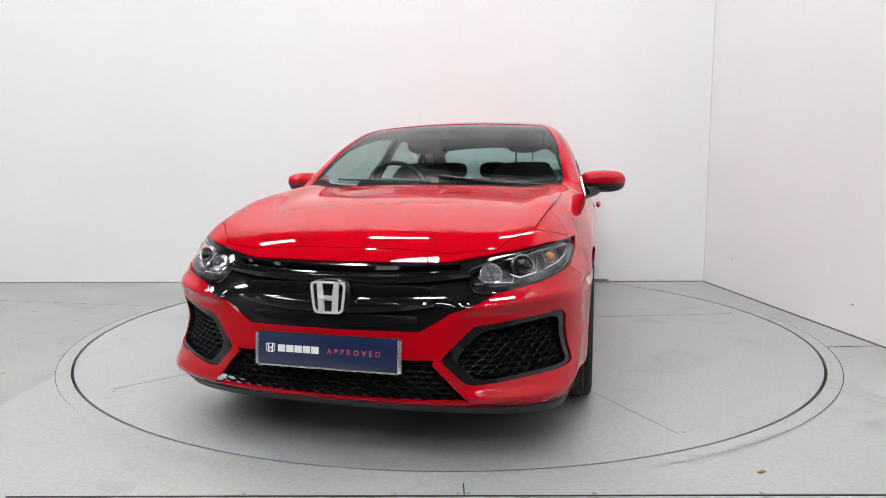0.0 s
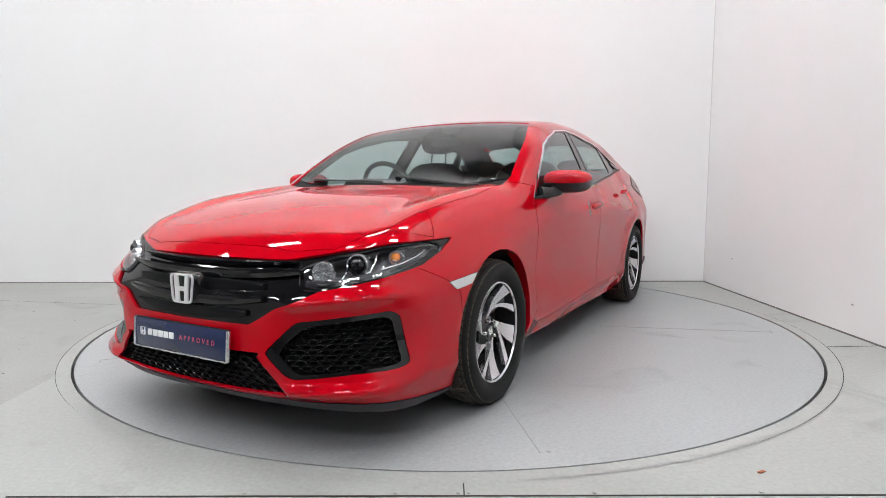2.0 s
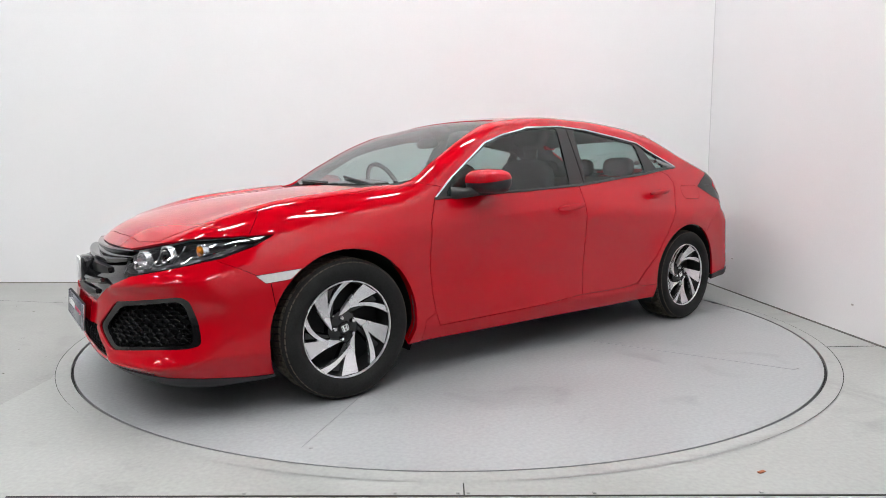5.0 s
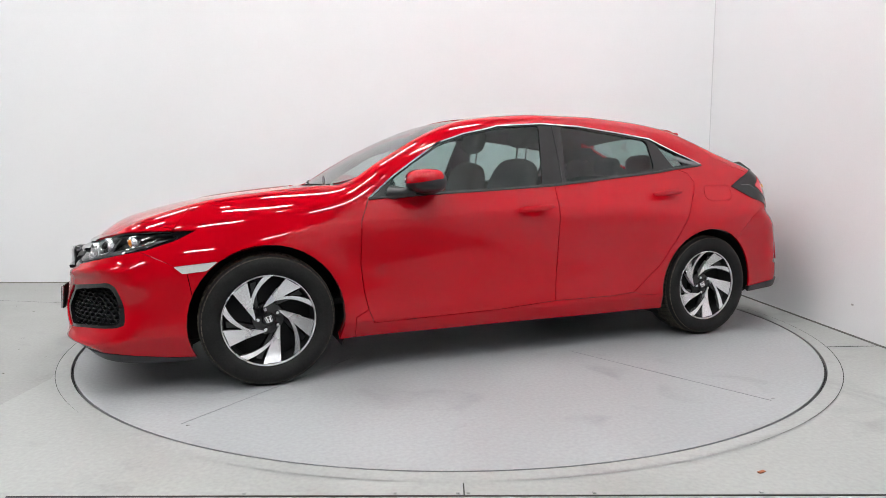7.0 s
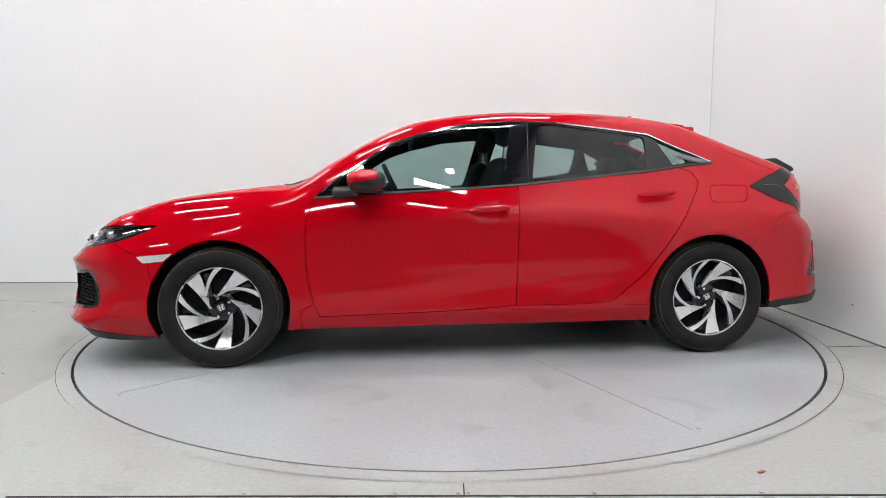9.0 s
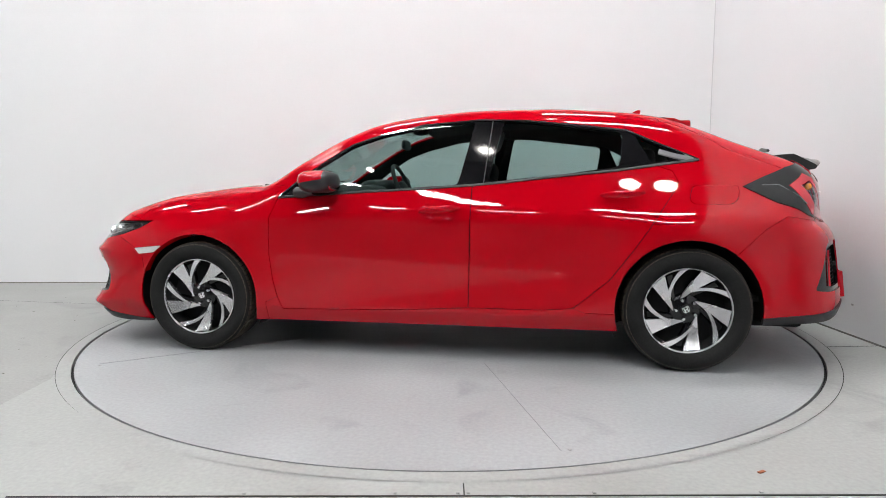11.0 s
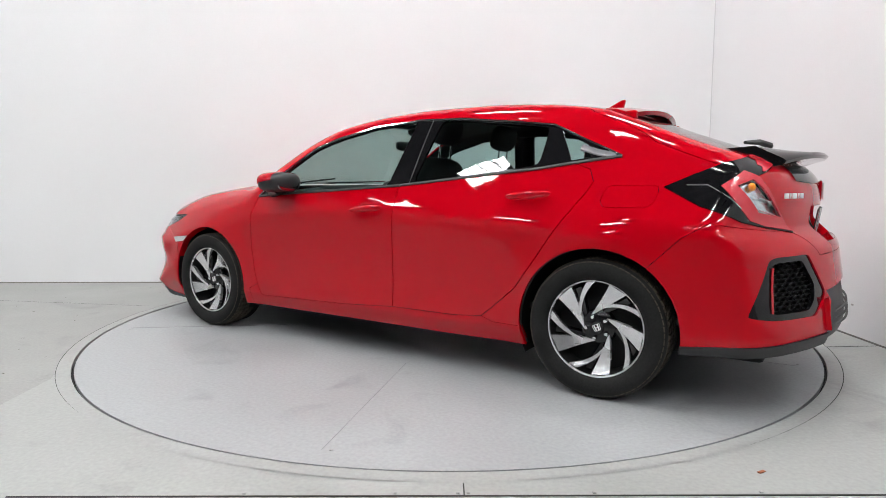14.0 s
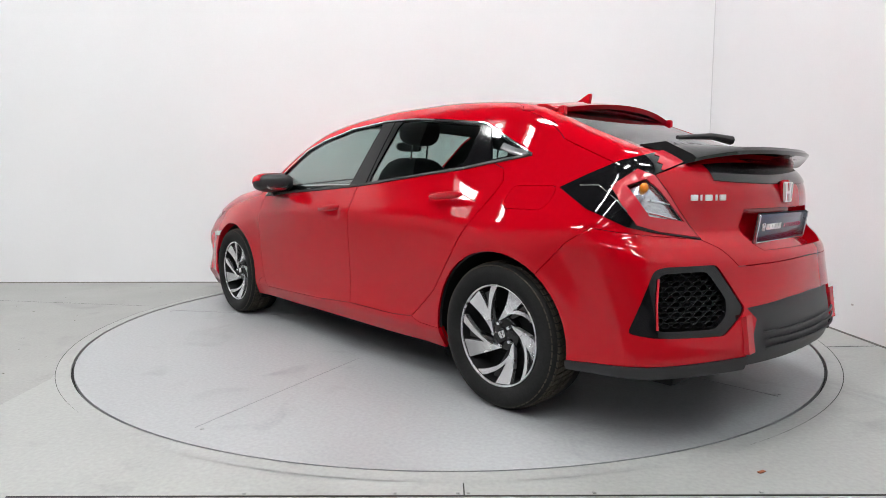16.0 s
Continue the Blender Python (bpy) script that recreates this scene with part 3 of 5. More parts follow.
def rounded(poly, r, steps=2):
    """Round an outline's corners."""
    out = []
    n = len(poly)
    for i in range(n):
        a, b, c = Vector(poly[i - 1]), Vector(poly[i]), Vector(poly[(i + 1) % n])
        u, w = a - b, c - b
        k = min(r, u.length * 0.4, w.length * 0.4)
        p, q = b + u.normalized() * k, b + w.normalized() * k
        for s in range(steps + 1):
            f = s / steps
            out.append(tuple(p * (1 - f) ** 2 + b * 2 * f * (1 - f) + q * f * f))
    return out


def shrunk(poly, f):
    cx, cy = sum(p[0] for p in poly) / len(poly), sum(p[1] for p in poly) / len(poly)
    return [(cx + (x - cx) * f, cy + (y - cy) * f) for x, y in poly]


def cut(bm, tag, code, view, poly):
    """Score the outline into the skin, and mark the faces inside it."""
    flat, allowed = VIEWS[view]
    lo = [min(p[i] for p in poly) - 0.03 for i in (0, 1)]
    hi = [max(p[i] for p in poly) + 0.03 for i in (0, 1)]
    cand = set()
    for f in bm.faces:
        c = f.calc_center_median()
        if allowed(c):
            u, v = flat(c)
            if lo[0] < u < hi[0] and lo[1] < v < hi[1]:
                cand.add(f)
    e0, e1 = {"side": ((1, 0, 0), (0, 0, 1)), "all": ((1, 0, 0), (0, 0, 1)), "corner": ((-R2, R2, 0), (0, 0, 1)), "heel": ((R2, R2, 0), (0, 0, 1)),
              "back": ((0, 1, 0), (0, 0, 1)), "plan": ((1, 0, 0), (0, 1, 0))}[view]
    e0, e1 = Vector(e0), Vector(e1)
    for (x1, y1), (x2, y2) in zip(poly, poly[1:] + poly[:1]):
        ax, bx, ay, by = min(x1, x2) - 0.001, max(x1, x2) + 0.001, min(y1, y2) - 0.001, max(y1, y2) + 0.001
        near = []
        for f in cand:
            uv = [flat(v.co) for v in f.verts]
            us, vs = [p[0] for p in uv], [p[1] for p in uv]
            if max(us) > ax and min(us) < bx and max(vs) > ay and min(vs) < by:
                near.append(f)
        if not near:
            continue
        d = Vector((x2 - x1, y2 - y1))
        if d.length < 1e-6:
            continue
        normal = (e0 * d.y - e1 * d.x).normalized()
        geom = list({v for f in near for v in f.verts}) + list({e for f in near for e in f.edges}) + near
        got = bmesh.ops.bisect_plane(bm, geom=geom, dist=1e-5, plane_co=e0 * x1 + e1 * y1, plane_no=normal)
        cand.difference_update(near)
        cand.update(g for g in got["geom"] if isinstance(g, bmesh.types.BMFace))
    for f in cand:
        if f.is_valid:
            c = f.calc_center_median()
            if inside(flat(c), poly):
                f[tag] = code


def circle(cx, cz, r, n=40):
    return [(cx + r * math.cos(2 * math.pi * k / n), cz + r * math.sin(2 * math.pi * k / n)) for k in range(n)]


CUTS = [
    ("front_bumper", "all", FRONT_BUMPER), ("front_fender", "side", FENDER), ("sill", "side", SILL), ("rear_bumper", "all", REAR_BUMPER),
    ("front_lip", "all", FRONT_LIP), ("valance", "all", VALANCE), ("diffuser", "back", DIFFUSER),
    ("bonnet", "plan", BONNET), ("cowl", "plan", COWL), ("windscreen", "plan", WINDSCREEN), ("roof", "plan", ROOF),
    ("front_door", "side", FRONT_DOOR), ("rear_door", "side", REAR_DOOR), ("window_band", "side", WINDOW_BAND),
    ("front_pane", "side", rounded(FRONT_PANE, 0.02)), ("rear_pane", "side", rounded(REAR_PANE, 0.03)), ("quarter_pane", "side", QUARTER_PANE),
    ("fuel_flap", "side", rounded(FUEL_FLAP, 0.03)),
    ("hatch", "back", HATCH), ("rear_window", "plan", REAR_WINDOW), ("plate_recess", "back", PLATE_RECESS),
    ("nose_panel", "corner", NOSE_PANEL), ("headlight", "corner", rounded(HEADLIGHT, 0.012)),
    ("vent_frame", "corner", rounded(VENT, 0.02)), ("vent_mesh", "corner", rounded(shrunk(VENT, 0.86), 0.03)), ("lower_intake", "corner", LOWER_INTAKE),
    ("repeater", "side", rounded(REPEATER, 0.006)),
    ("tail_lamp", "heel", TAIL_LAMP), ("red_lens", "heel", RED_LENS), ("clear_lens", "heel", CLEAR_LENS),
    ("rear_vent_frame", "heel", rounded(REAR_VENT, 0.015)), ("rear_vent_mesh", "heel", rounded(REAR_VENT_MESH, 0.02)),
    ("belly", "all", [(-2.5 + 0.125 * k, float(BELLY(-2.5 + 0.125 * k)) + 0.014) for k in range(41)] + [(2.5, -0.2), (-2.5, -0.2)]),
    ("arch", "side", circle(1.3485, 0.318, 0.362)), ("arch", "side", circle(-1.3485, 0.318, 0.362)),
]


def carve():
    bm = SHELL_HALF
    tag = bm.faces.layers.int.new("panel")
    names = ["body"]
    for name, view, poly in CUTS:
        if name not in names:
            names.append(name)
        cut(bm, tag, names.index(name), view, poly)
    bm.normal_update()
    bm.verts.ensure_lookup_table()
    bm.verts.index_update()
    co = np.array([v.co[:] for v in bm.verts])
    nor = skin_normals(co)
    groups = {n: [] for n in names}
    for f in bm.faces:
        groups[names[f[tag]]].append([v.index for v in f.verts])
    bm.free()
    return co, nor, groups


def panel(name, source, mats, parent, where, push=0.0, gap=0.0015, lip=0.012, label="", smooth=True, keep=None):
    """One panel of the skin: where is 'left', 'right' or 'whole'. push moves it along the normal; gap is half the shut line; lip is the edge's depth."""
    co, nor, groups = source
    faces = groups[name] if isinstance(name, str) else [f for n in name for f in groups[n]]
    if keep:
        faces = [f for f in faces if keep(co[f].mean(0))]
    used = sorted({i for f in faces for i in f})
    at = {v: k for k, v in enumerate(used)}
    P, N = co[used].copy(), nor[used].copy()
    F = [[at[i] for i in f] for f in faces]
    edges = {}
    for f in F:
        for a, b in zip(f, f[1:] + f[:1]):
            key = (min(a, b), max(a, b))
            edges.setdefault(key, []).append((a, b))
    border = [v[0] for v in edges.values() if len(v) == 1]
    if where == "whole":
        border = [(a, b) for a, b in border if P[a, 1] > 1e-4 or P[b, 1] > 1e-4]
    # draw the border back from the shut line
    if gap:
        pull = np.zeros_like(P)
        for a, b in border:
            d = P[b] - P[a]
            w = np.cross(N[a] + N[b], d)
            w /= max(np.linalg.norm(w), 1e-9)
            pull[a] += w
            pull[b] += w
        ln = np.linalg.norm(pull, axis=1, keepdims=True)
        P = P + np.where(ln > 1e-6, pull / np.maximum(ln, 1e-9), 0) * gap
        if where == "whole":
            P[co[used][:, 1] == 0, 1] = 0
    P = P + N * push
    k = len(P)
    rim = sorted({i for e in border for i in e}) if lip else []
    ri = {v: k + j for j, v in enumerate(rim)}
    P = np.concatenate([P, P[rim] - N[rim] * lip]) if rim else P
    L = [(b, a, ri[a], ri[b]) for a, b in border] if lip else []
    obs = []

    def mesh_of(sign, both):
        pts, fs, ls, ns = P.copy(), [list(f) for f in F], [list(f) for f in L], N
        if both:
            other = P * (1, -1, 1)
            link = [i if abs(P[i, 1]) < 1e-5 else i + len(P) for i in range(len(P))]
            pts = np.concatenate([pts, other])
            fs += [[link[i] for i in reversed(f)] for f in F]
            ls += [[link[i] for i in reversed(f)] for f in L]
            pad = np.zeros((len(P), 3))
            pad[:k] = N
            pad[:k][np.abs(P[:k, 1]) < 1e-5, 1] = 0
            ns = np.concatenate([pad, pad * (1, -1, 1)])
        elif sign < 0:
            pts = pts * (1, -1, 1)
            fs, ls = [f[::-1] for f in fs], [f[::-1] for f in ls]
            ns = N * (1, -1, 1)
        me = bpy.data.meshes.new(parent_name)
        me.from_pydata(pts.tolist(), [], fs + ls)
        me.polygons.foreach_set("use_smooth", [True] * len(fs) + [False] * len(ls))
        loops = [ns[i].tolist() for f in fs for i in f] + [(0.0, 0.0, 0.0) for f in ls for i in f]
        me.normals_split_custom_set(loops)
        me.materials.append(mats)
        return me

    parent_name = label and label[0] or (name if isinstance(name, str) else name[0])
    for sign in ((1,) if where in ("whole", "left") else (-1,)):
        ob = new(parent_name, mesh_of(sign, where == "whole"))
        ob.parent = parent
        if label and label[1]:
            tagged(ob, label[1])
        obs.append(ob)
    return obs[0]


def hex_mesh(poly, view_point, across, high, bar, depth):
    """Open honeycomb bars within an outline."""
    bm = bmesh.new()
    u0, u1 = min(p[0] for p in poly), max(p[0] for p in poly)
    v0, v1 = min(p[1] for p in poly), max(p[1] for p in poly)
    row = 0
    v = v0
    while v < v1 + high:
        u = u0 + (across / 2 if row % 2 else 0)
        while u < u1 + across:
            if inside((u, v), poly):
                ring = [(-0.5, 0), (-0.28, 0.5), (0.28, 0.5), (0.5, 0), (0.28, -0.5), (-0.28, -0.5)]
                A = [(u + a * across * 1.06, v + b * high * 1.06) for a, b in ring]
                B = [(u + a * (across - bar * 2.2), v + b * (high - bar * 2.2)) for a, b in ring]
                pa = [view_point(a, b, -0.004) for a, b in A]
                pb = [view_point(a, b, 0.0) for a, b in B]
                pc = [view_point(a, b, -depth) for a, b in B]
                va, vb, vc = ([bm.verts.new(p) for p in s] for s in (pa, pb, pc))
                for i in range(6):
                    j = (i + 1) % 6
                    bm.faces.new((va[i], va[j], vb[j], vb[i]))
                    bm.faces.new((vb[i], vb[j], vc[j], vc[i]))
            u += across
        v += high * 0.78
        row += 1
    return bm


def corner_point(back, sign=1, push=0.0):
    """Turns outline coordinates on the car's corner into places; back: the front (1) or the tail (-1)."""
    n = Vector((R2 * back, R2, 0.0))

    def at(u, v, d):
        base = Vector((-u * R2 * back, u * R2, v))
        start = base + n * 1.0
        start = start + n * max(0.0, (0.001 - start.y) / R2)
        p = ray_to_skin(start, n) + n * (d + push)
        return (p.x, p.y * sign, p.z)
    return at


def mirror_copy(bm):
    out = bm.copy()
    for v in out.verts:
        v.co.y = -v.co.y
    bmesh.ops.reverse_faces(out, faces=out.faces)
    return out


def both_sides(name, bm, mat, parents, label=""):
    other = mirror_copy(bm)
    return part(name, bm, mat, parents[0], label), part(name, other, mat, parents[1], label)


def side_strip(pts, width, lift, step=0.03):
    """A slim moulding along a line on the car's side."""
    line = []
    for (x1, z1), (x2, z2) in zip(pts, pts[1:]):
        n = max(1, int(math.hypot(x2 - x1, z2 - z1) / step))
        line += [(x1 + (x2 - x1) * k / n, z1 + (z2 - z1) * k / n) for k in range(n)]
    line.append(pts[-1])
    bm = bmesh.new()
    rows = []
    for i, (x, z) in enumerate(line):
        a, b = line[max(i - 2, 0)], line[min(i + 2, len(line) - 1)]
        d = Vector((b[0] - a[0], b[1] - a[1])).normalized()
        w = Vector((-d.y, d.x)) * width / 2
        row = []
        for s, h in ((-1, 0.0), (-0.7, lift), (0.7, lift), (1, 0.0)):
            px, pz = x + w.x * s, z + w.y * s
            row.append(bm.verts.new((px, on_side(px, pz) + h, pz + h * 0.4)))
        rows.append(row)
    for p, q in zip(rows, rows[1:]):
        for i in range(3):
            bm.faces.new((p[i], p[i + 1], q[i + 1], q[i]))
    bmesh.ops.recalc_face_normals(bm, faces=bm.faces)
    return bm


# ---- the car ----
car = new("car")
tagged(car, "bright red five-door hatchback parked on the turntable", "car")


def build_wheel(x, y, sign, spin):
    """Front-left pattern; sign flips it for the right side."""
    wheel = part("wheel", lathe([(0.2125, -0.10), (0.2125, 0.046), (0.2145, 0.052), (0.219, 0.052), (0.219, 0.044), (0.2135, 0.030), (0.2135, -0.10)], "y", 72, close=True), ALLOY, car, "two-tone alloy wheel with swirling machined spokes")
    part("barrel", lathe([(0.0, -0.035), (0.06, -0.030), (0.15, -0.050), (0.205, -0.055), (0.212, 0.045)], "y", 56), MATT_BLACK, wheel, "gloss black wheel pockets")
    bm = bmesh.new()
    prof = [(0.214, 0.036), (0.222, 0.052), (0.245, 0.066), (0.270, 0.070), (0.292, 0.066), (0.305, 0.056), (0.3125, 0.046)]
    prof = prof + [(r, -d - 0.11) for r, d in prof[::-1]]
    part("tyre", lathe(prof, "y", 96), RUBBER, wheel, "black rubber tyre")
    # tread: ribs of blocks with cross grooves
    count = 66
    for k in range(count):
        a0, a1 = 2 * math.pi * k / count, 2 * math.pi * (k + 0.78) / count
        skew = 2 * math.pi * 0.5 / count
        for lo, hi, r0, r1, sk0, sk1 in ((0.060, 0.028, 0.303, 0.3165, 0.0, skew), (0.022, -0.018, 0.318, 0.319, skew, 0.4 * skew), (-0.024, -0.052, 0.319, 0.319, 0.4 * skew, 0.0),
                                         (-0.058, -0.092, 0.319, 0.318, 0, -skew), (-0.098, -0.134, 0.3165, 0.301, -skew, 0)):
            vs = []
            for a, d, r, s in ((a0, lo, r0, sk0), (a1, lo, r0, sk0), (a1, hi, r1, sk1), (a0, hi, r1, sk1)):
                for rr in (r, r - 0.012):
                    vs.append(bm.verts.new((rr * math.cos(a + s), d, rr * math.sin(a + s))))
            for q in ((0, 2, 4, 6), (0, 1, 3, 2), (2, 3, 5, 4), (4, 5, 7, 6), (6, 7, 1, 0)):
                bm.faces.new([vs[i] for i in q])
    bmesh.ops.recalc_face_normals(bm, faces=bm.faces)
    part("tread", bm, TREAD, wheel, "grooved brownish-black tyre tread")
    # five broad swirling blades, each with a slim branch that leaves it near the hub
    for wide in (1, 0):
        bm = bmesh.new()
        rows = []
        for i in range(9):
            f = i / 8
            r = 0.062 + 0.1505 * f
            mid = -(math.asin(min(0.056 / r, 0.96)) - math.asin(0.056 / 0.212))
            if not wide:
                g = min(max((f - 0.12) / 0.88, 0.0), 1.0)
                mid += 0.66 * g ** 0.8
            half = ((0.0090 + 0.0330 * f ** 0.95) if wide else (0.0065 + 0.0125 * f ** 1.4)) / r
            d = 0.006 + 0.036 * f - 0.012 * math.sin(math.pi * f)
            row = []
            for s, h in ((-1, -0.022), (-1, 0.0), (1, 0.0), (1, -0.022)):
                a = mid + half * s
                row.append(bm.verts.new((r * math.cos(a), d + h, r * math.sin(a))))
            rows.append(row)
        for p, q in zip(rows, rows[1:]):
            for i in range(3):
                bm.faces.new((p[i], p[i + 1], q[i + 1], q[i]))
        bm.faces.new(rows[0])
        bm.faces.new(rows[-1])
        bmesh.ops.recalc_face_normals(bm, faces=bm.faces)
        first = part("spoke", bm, ALLOY, wheel)
        for k in range(5):
            ob = first if k == 0 else new("spoke", first.data)
            ob.parent = wheel
            ob.rotation_euler = (0, radians(72 * k), 0)
    # black webs that link each pair of spokes
    first = None
    for k in range(5):
        if first is None:
            bm = bmesh.new()
            rows = []
            for i in range(6):
                f = i / 5
                r = 0.055 + 0.14 * f
                mid = 0.32 - (math.asin(min(0.047 / r, 0.9)) - math.asin(0.047 / 0.207))
                half = (0.012 + 0.012 * f) / r
                rows.append([bm.verts.new((r * math.cos(mid + s * half), -0.012 + 0.03 * f - 0.02 * (abs(s) == 1), r * math.sin(mid + s * half))) for s in (-1, -0.6, 0.6, 1)])
            for p, q in zip(rows, rows[1:]):
                for i in range(3):
                    bm.faces.new((p[i], p[i + 1], q[i + 1], q[i]))
            bmesh.ops.recalc_face_normals(bm, faces=bm.faces)
            first = part("web", bm, GLOSS_BLACK, wheel)
        else:
            ob = new("web", first.data)
            ob.parent = wheel
            ob.rotation_euler = (0, radians(72 * k), 0)
    part("hub", lathe([(0.0, 0.016), (0.028, 0.016), (0.032, 0.010), (0.062, 0.006), (0.076, -0.004), (0.082, -0.03)], "y", 40), GLOSS_BLACK, wheel)
    nut = None
    for k in range(5):
        a = radians(72 * k + 20)
        at = (0.050 * math.cos(a), 0, 0.050 * math.sin(a))
        if nut is None:
            nut = part("wheel_nut", lathe([(0.0, 0.022), (0.007, 0.022), (0.0095, 0.017), (0.0095, 0.0)], "y", 12), CHROME, wheel)
        else:
            o = new("wheel_nut", nut.data)
            o.parent = wheel
            nut_ob = o
        (nut if k == 0 else nut_ob).location = at
    badge = emblem(0.036, lambda u, v, w: (-u, 0.0165 + w, v), 0.002)
    part("badge", badge, BADGE, wheel, "small chrome centre badge")
    wheel.location = (x, y, 0.318)
    wheel.rotation_euler = (0, radians(spin), 0) if sign > 0 else (0, radians(spin), radians(180))
    return wheel


def emblem(size, place, thick):
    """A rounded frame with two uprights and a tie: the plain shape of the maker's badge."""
    bm = bmesh.new()
    w, h = size / 2, size * 0.42
    out = rounded([(-w, h), (w, h), (w * 0.82, -h), (-w * 0.82, -h)], size * 0.16, 4)
    inn = rounded([(-w * 0.88, h * 0.88), (w * 0.88, h * 0.88), (w * 0.71, -h * 0.87), (-w * 0.71, -h * 0.87)], size * 0.13, 4)
    n = len(out)
    a = [[bm.verts.new(place(u, v, k)) for u, v in pts] for pts in (out, inn) for k in (0, thick)]
    for i in range(n):
        j = (i + 1) % n
        bm.faces.new((a[1][i], a[1][j], a[3][j], a[3][i]))
        bm.faces.new((a[0][i], a[0][j], a[1][j], a[1][i]))
        bm.faces.new((a[2][i], a[2][j], a[3][j], a[3][i]))
    for s in (-1, 1):
        slab([(s * w * 0.62, h * 0.95), (s * w * 0.34, h * 0.95), (s * w * 0.24, 0.1 * h), (s * w * 0.24, -0.15 * h), (s * w * 0.20, -h * 0.92), (s * w * 0.52, -h * 0.92)], thick, place, bm)
    slab([(-w * 0.26, 0.12 * h), (w * 0.26, 0.12 * h), (w * 0.26, -0.17 * h), (-w * 0.26, -0.17 * h)], thick, place, bm)
    bmesh.ops.recalc_face_normals(bm, faces=bm.faces)
    return bm


def lettering(text, height, mat, parent, m, name, label):
    cu = bpy.data.curves.new(name, "FONT")
    cu.body, cu.size, cu.extrude, cu.align_x, cu.align_y, cu.space_character = text, height, 0.0006, "LEFT", "CENTER", 1.75
    tmp = new(name, cu)
    bpy.context.view_layer.update()
    me = bpy.data.meshes.new_from_object(tmp.evaluated_get(bpy.context.evaluated_depsgraph_get()))
    bpy.data.objects.remove(tmp)
    me.materials.clear()
    me.materials.append(mat)
    ob = new(name, me)
    ob.parent = parent
    ob.matrix_basis = m
    return tagged(ob, label)


def build_plate(name, m, label):
    """A navy dealer plate in a silver edged holder; local x runs along it, z up, -y outwards."""
    plate = part(name, box((0.524, 0.008, 0.118), (0, 0, 0), 0.004), MATT_BLACK, car, label)
    plate.matrix_basis = m
    part("face", box((0.512, 0.004, 0.106), (0, -0.0055, 0.001), 0.0015), NAVY, plate)
    part("edge", box((0.512, 0.008, 0.006), (0, -0.006, -0.056), 0.002), SILVER, plate)
    part("edge", box((0.012, 0.010, 0.112), (-0.258, -0.005, 0), 0.003), SILVER, plate)
    part("edge", box((0.014, 0.012, 0.112), (0.258, -0.005, 0), 0.004), SILVER, plate, "pale plastic clip at the plate's end")
    up = -0.0078
    part("badge", emblem(0.036, lambda u, v, w: (-0.207 + u, up - w, 0.004 + v), 0.0008), WHITE_PRINT, plate, "small white badge print")
    bm = bmesh.new()
    for k in range(5):
        box((0.027, 0.001, 0.024), (-0.165 + 0.031 * k, up, 0.004), 0, bm=bm)
    part("print", bm, WHITE_PRINT, plate, "white block print")
    lettering("APPROVED", 0.025, PINK, plate, Matrix.Translation((0.003, up, 0.003)) @ Matrix.Rotation(radians(90), 4, "X"), "lettering", "pink capital letters")
    return plate


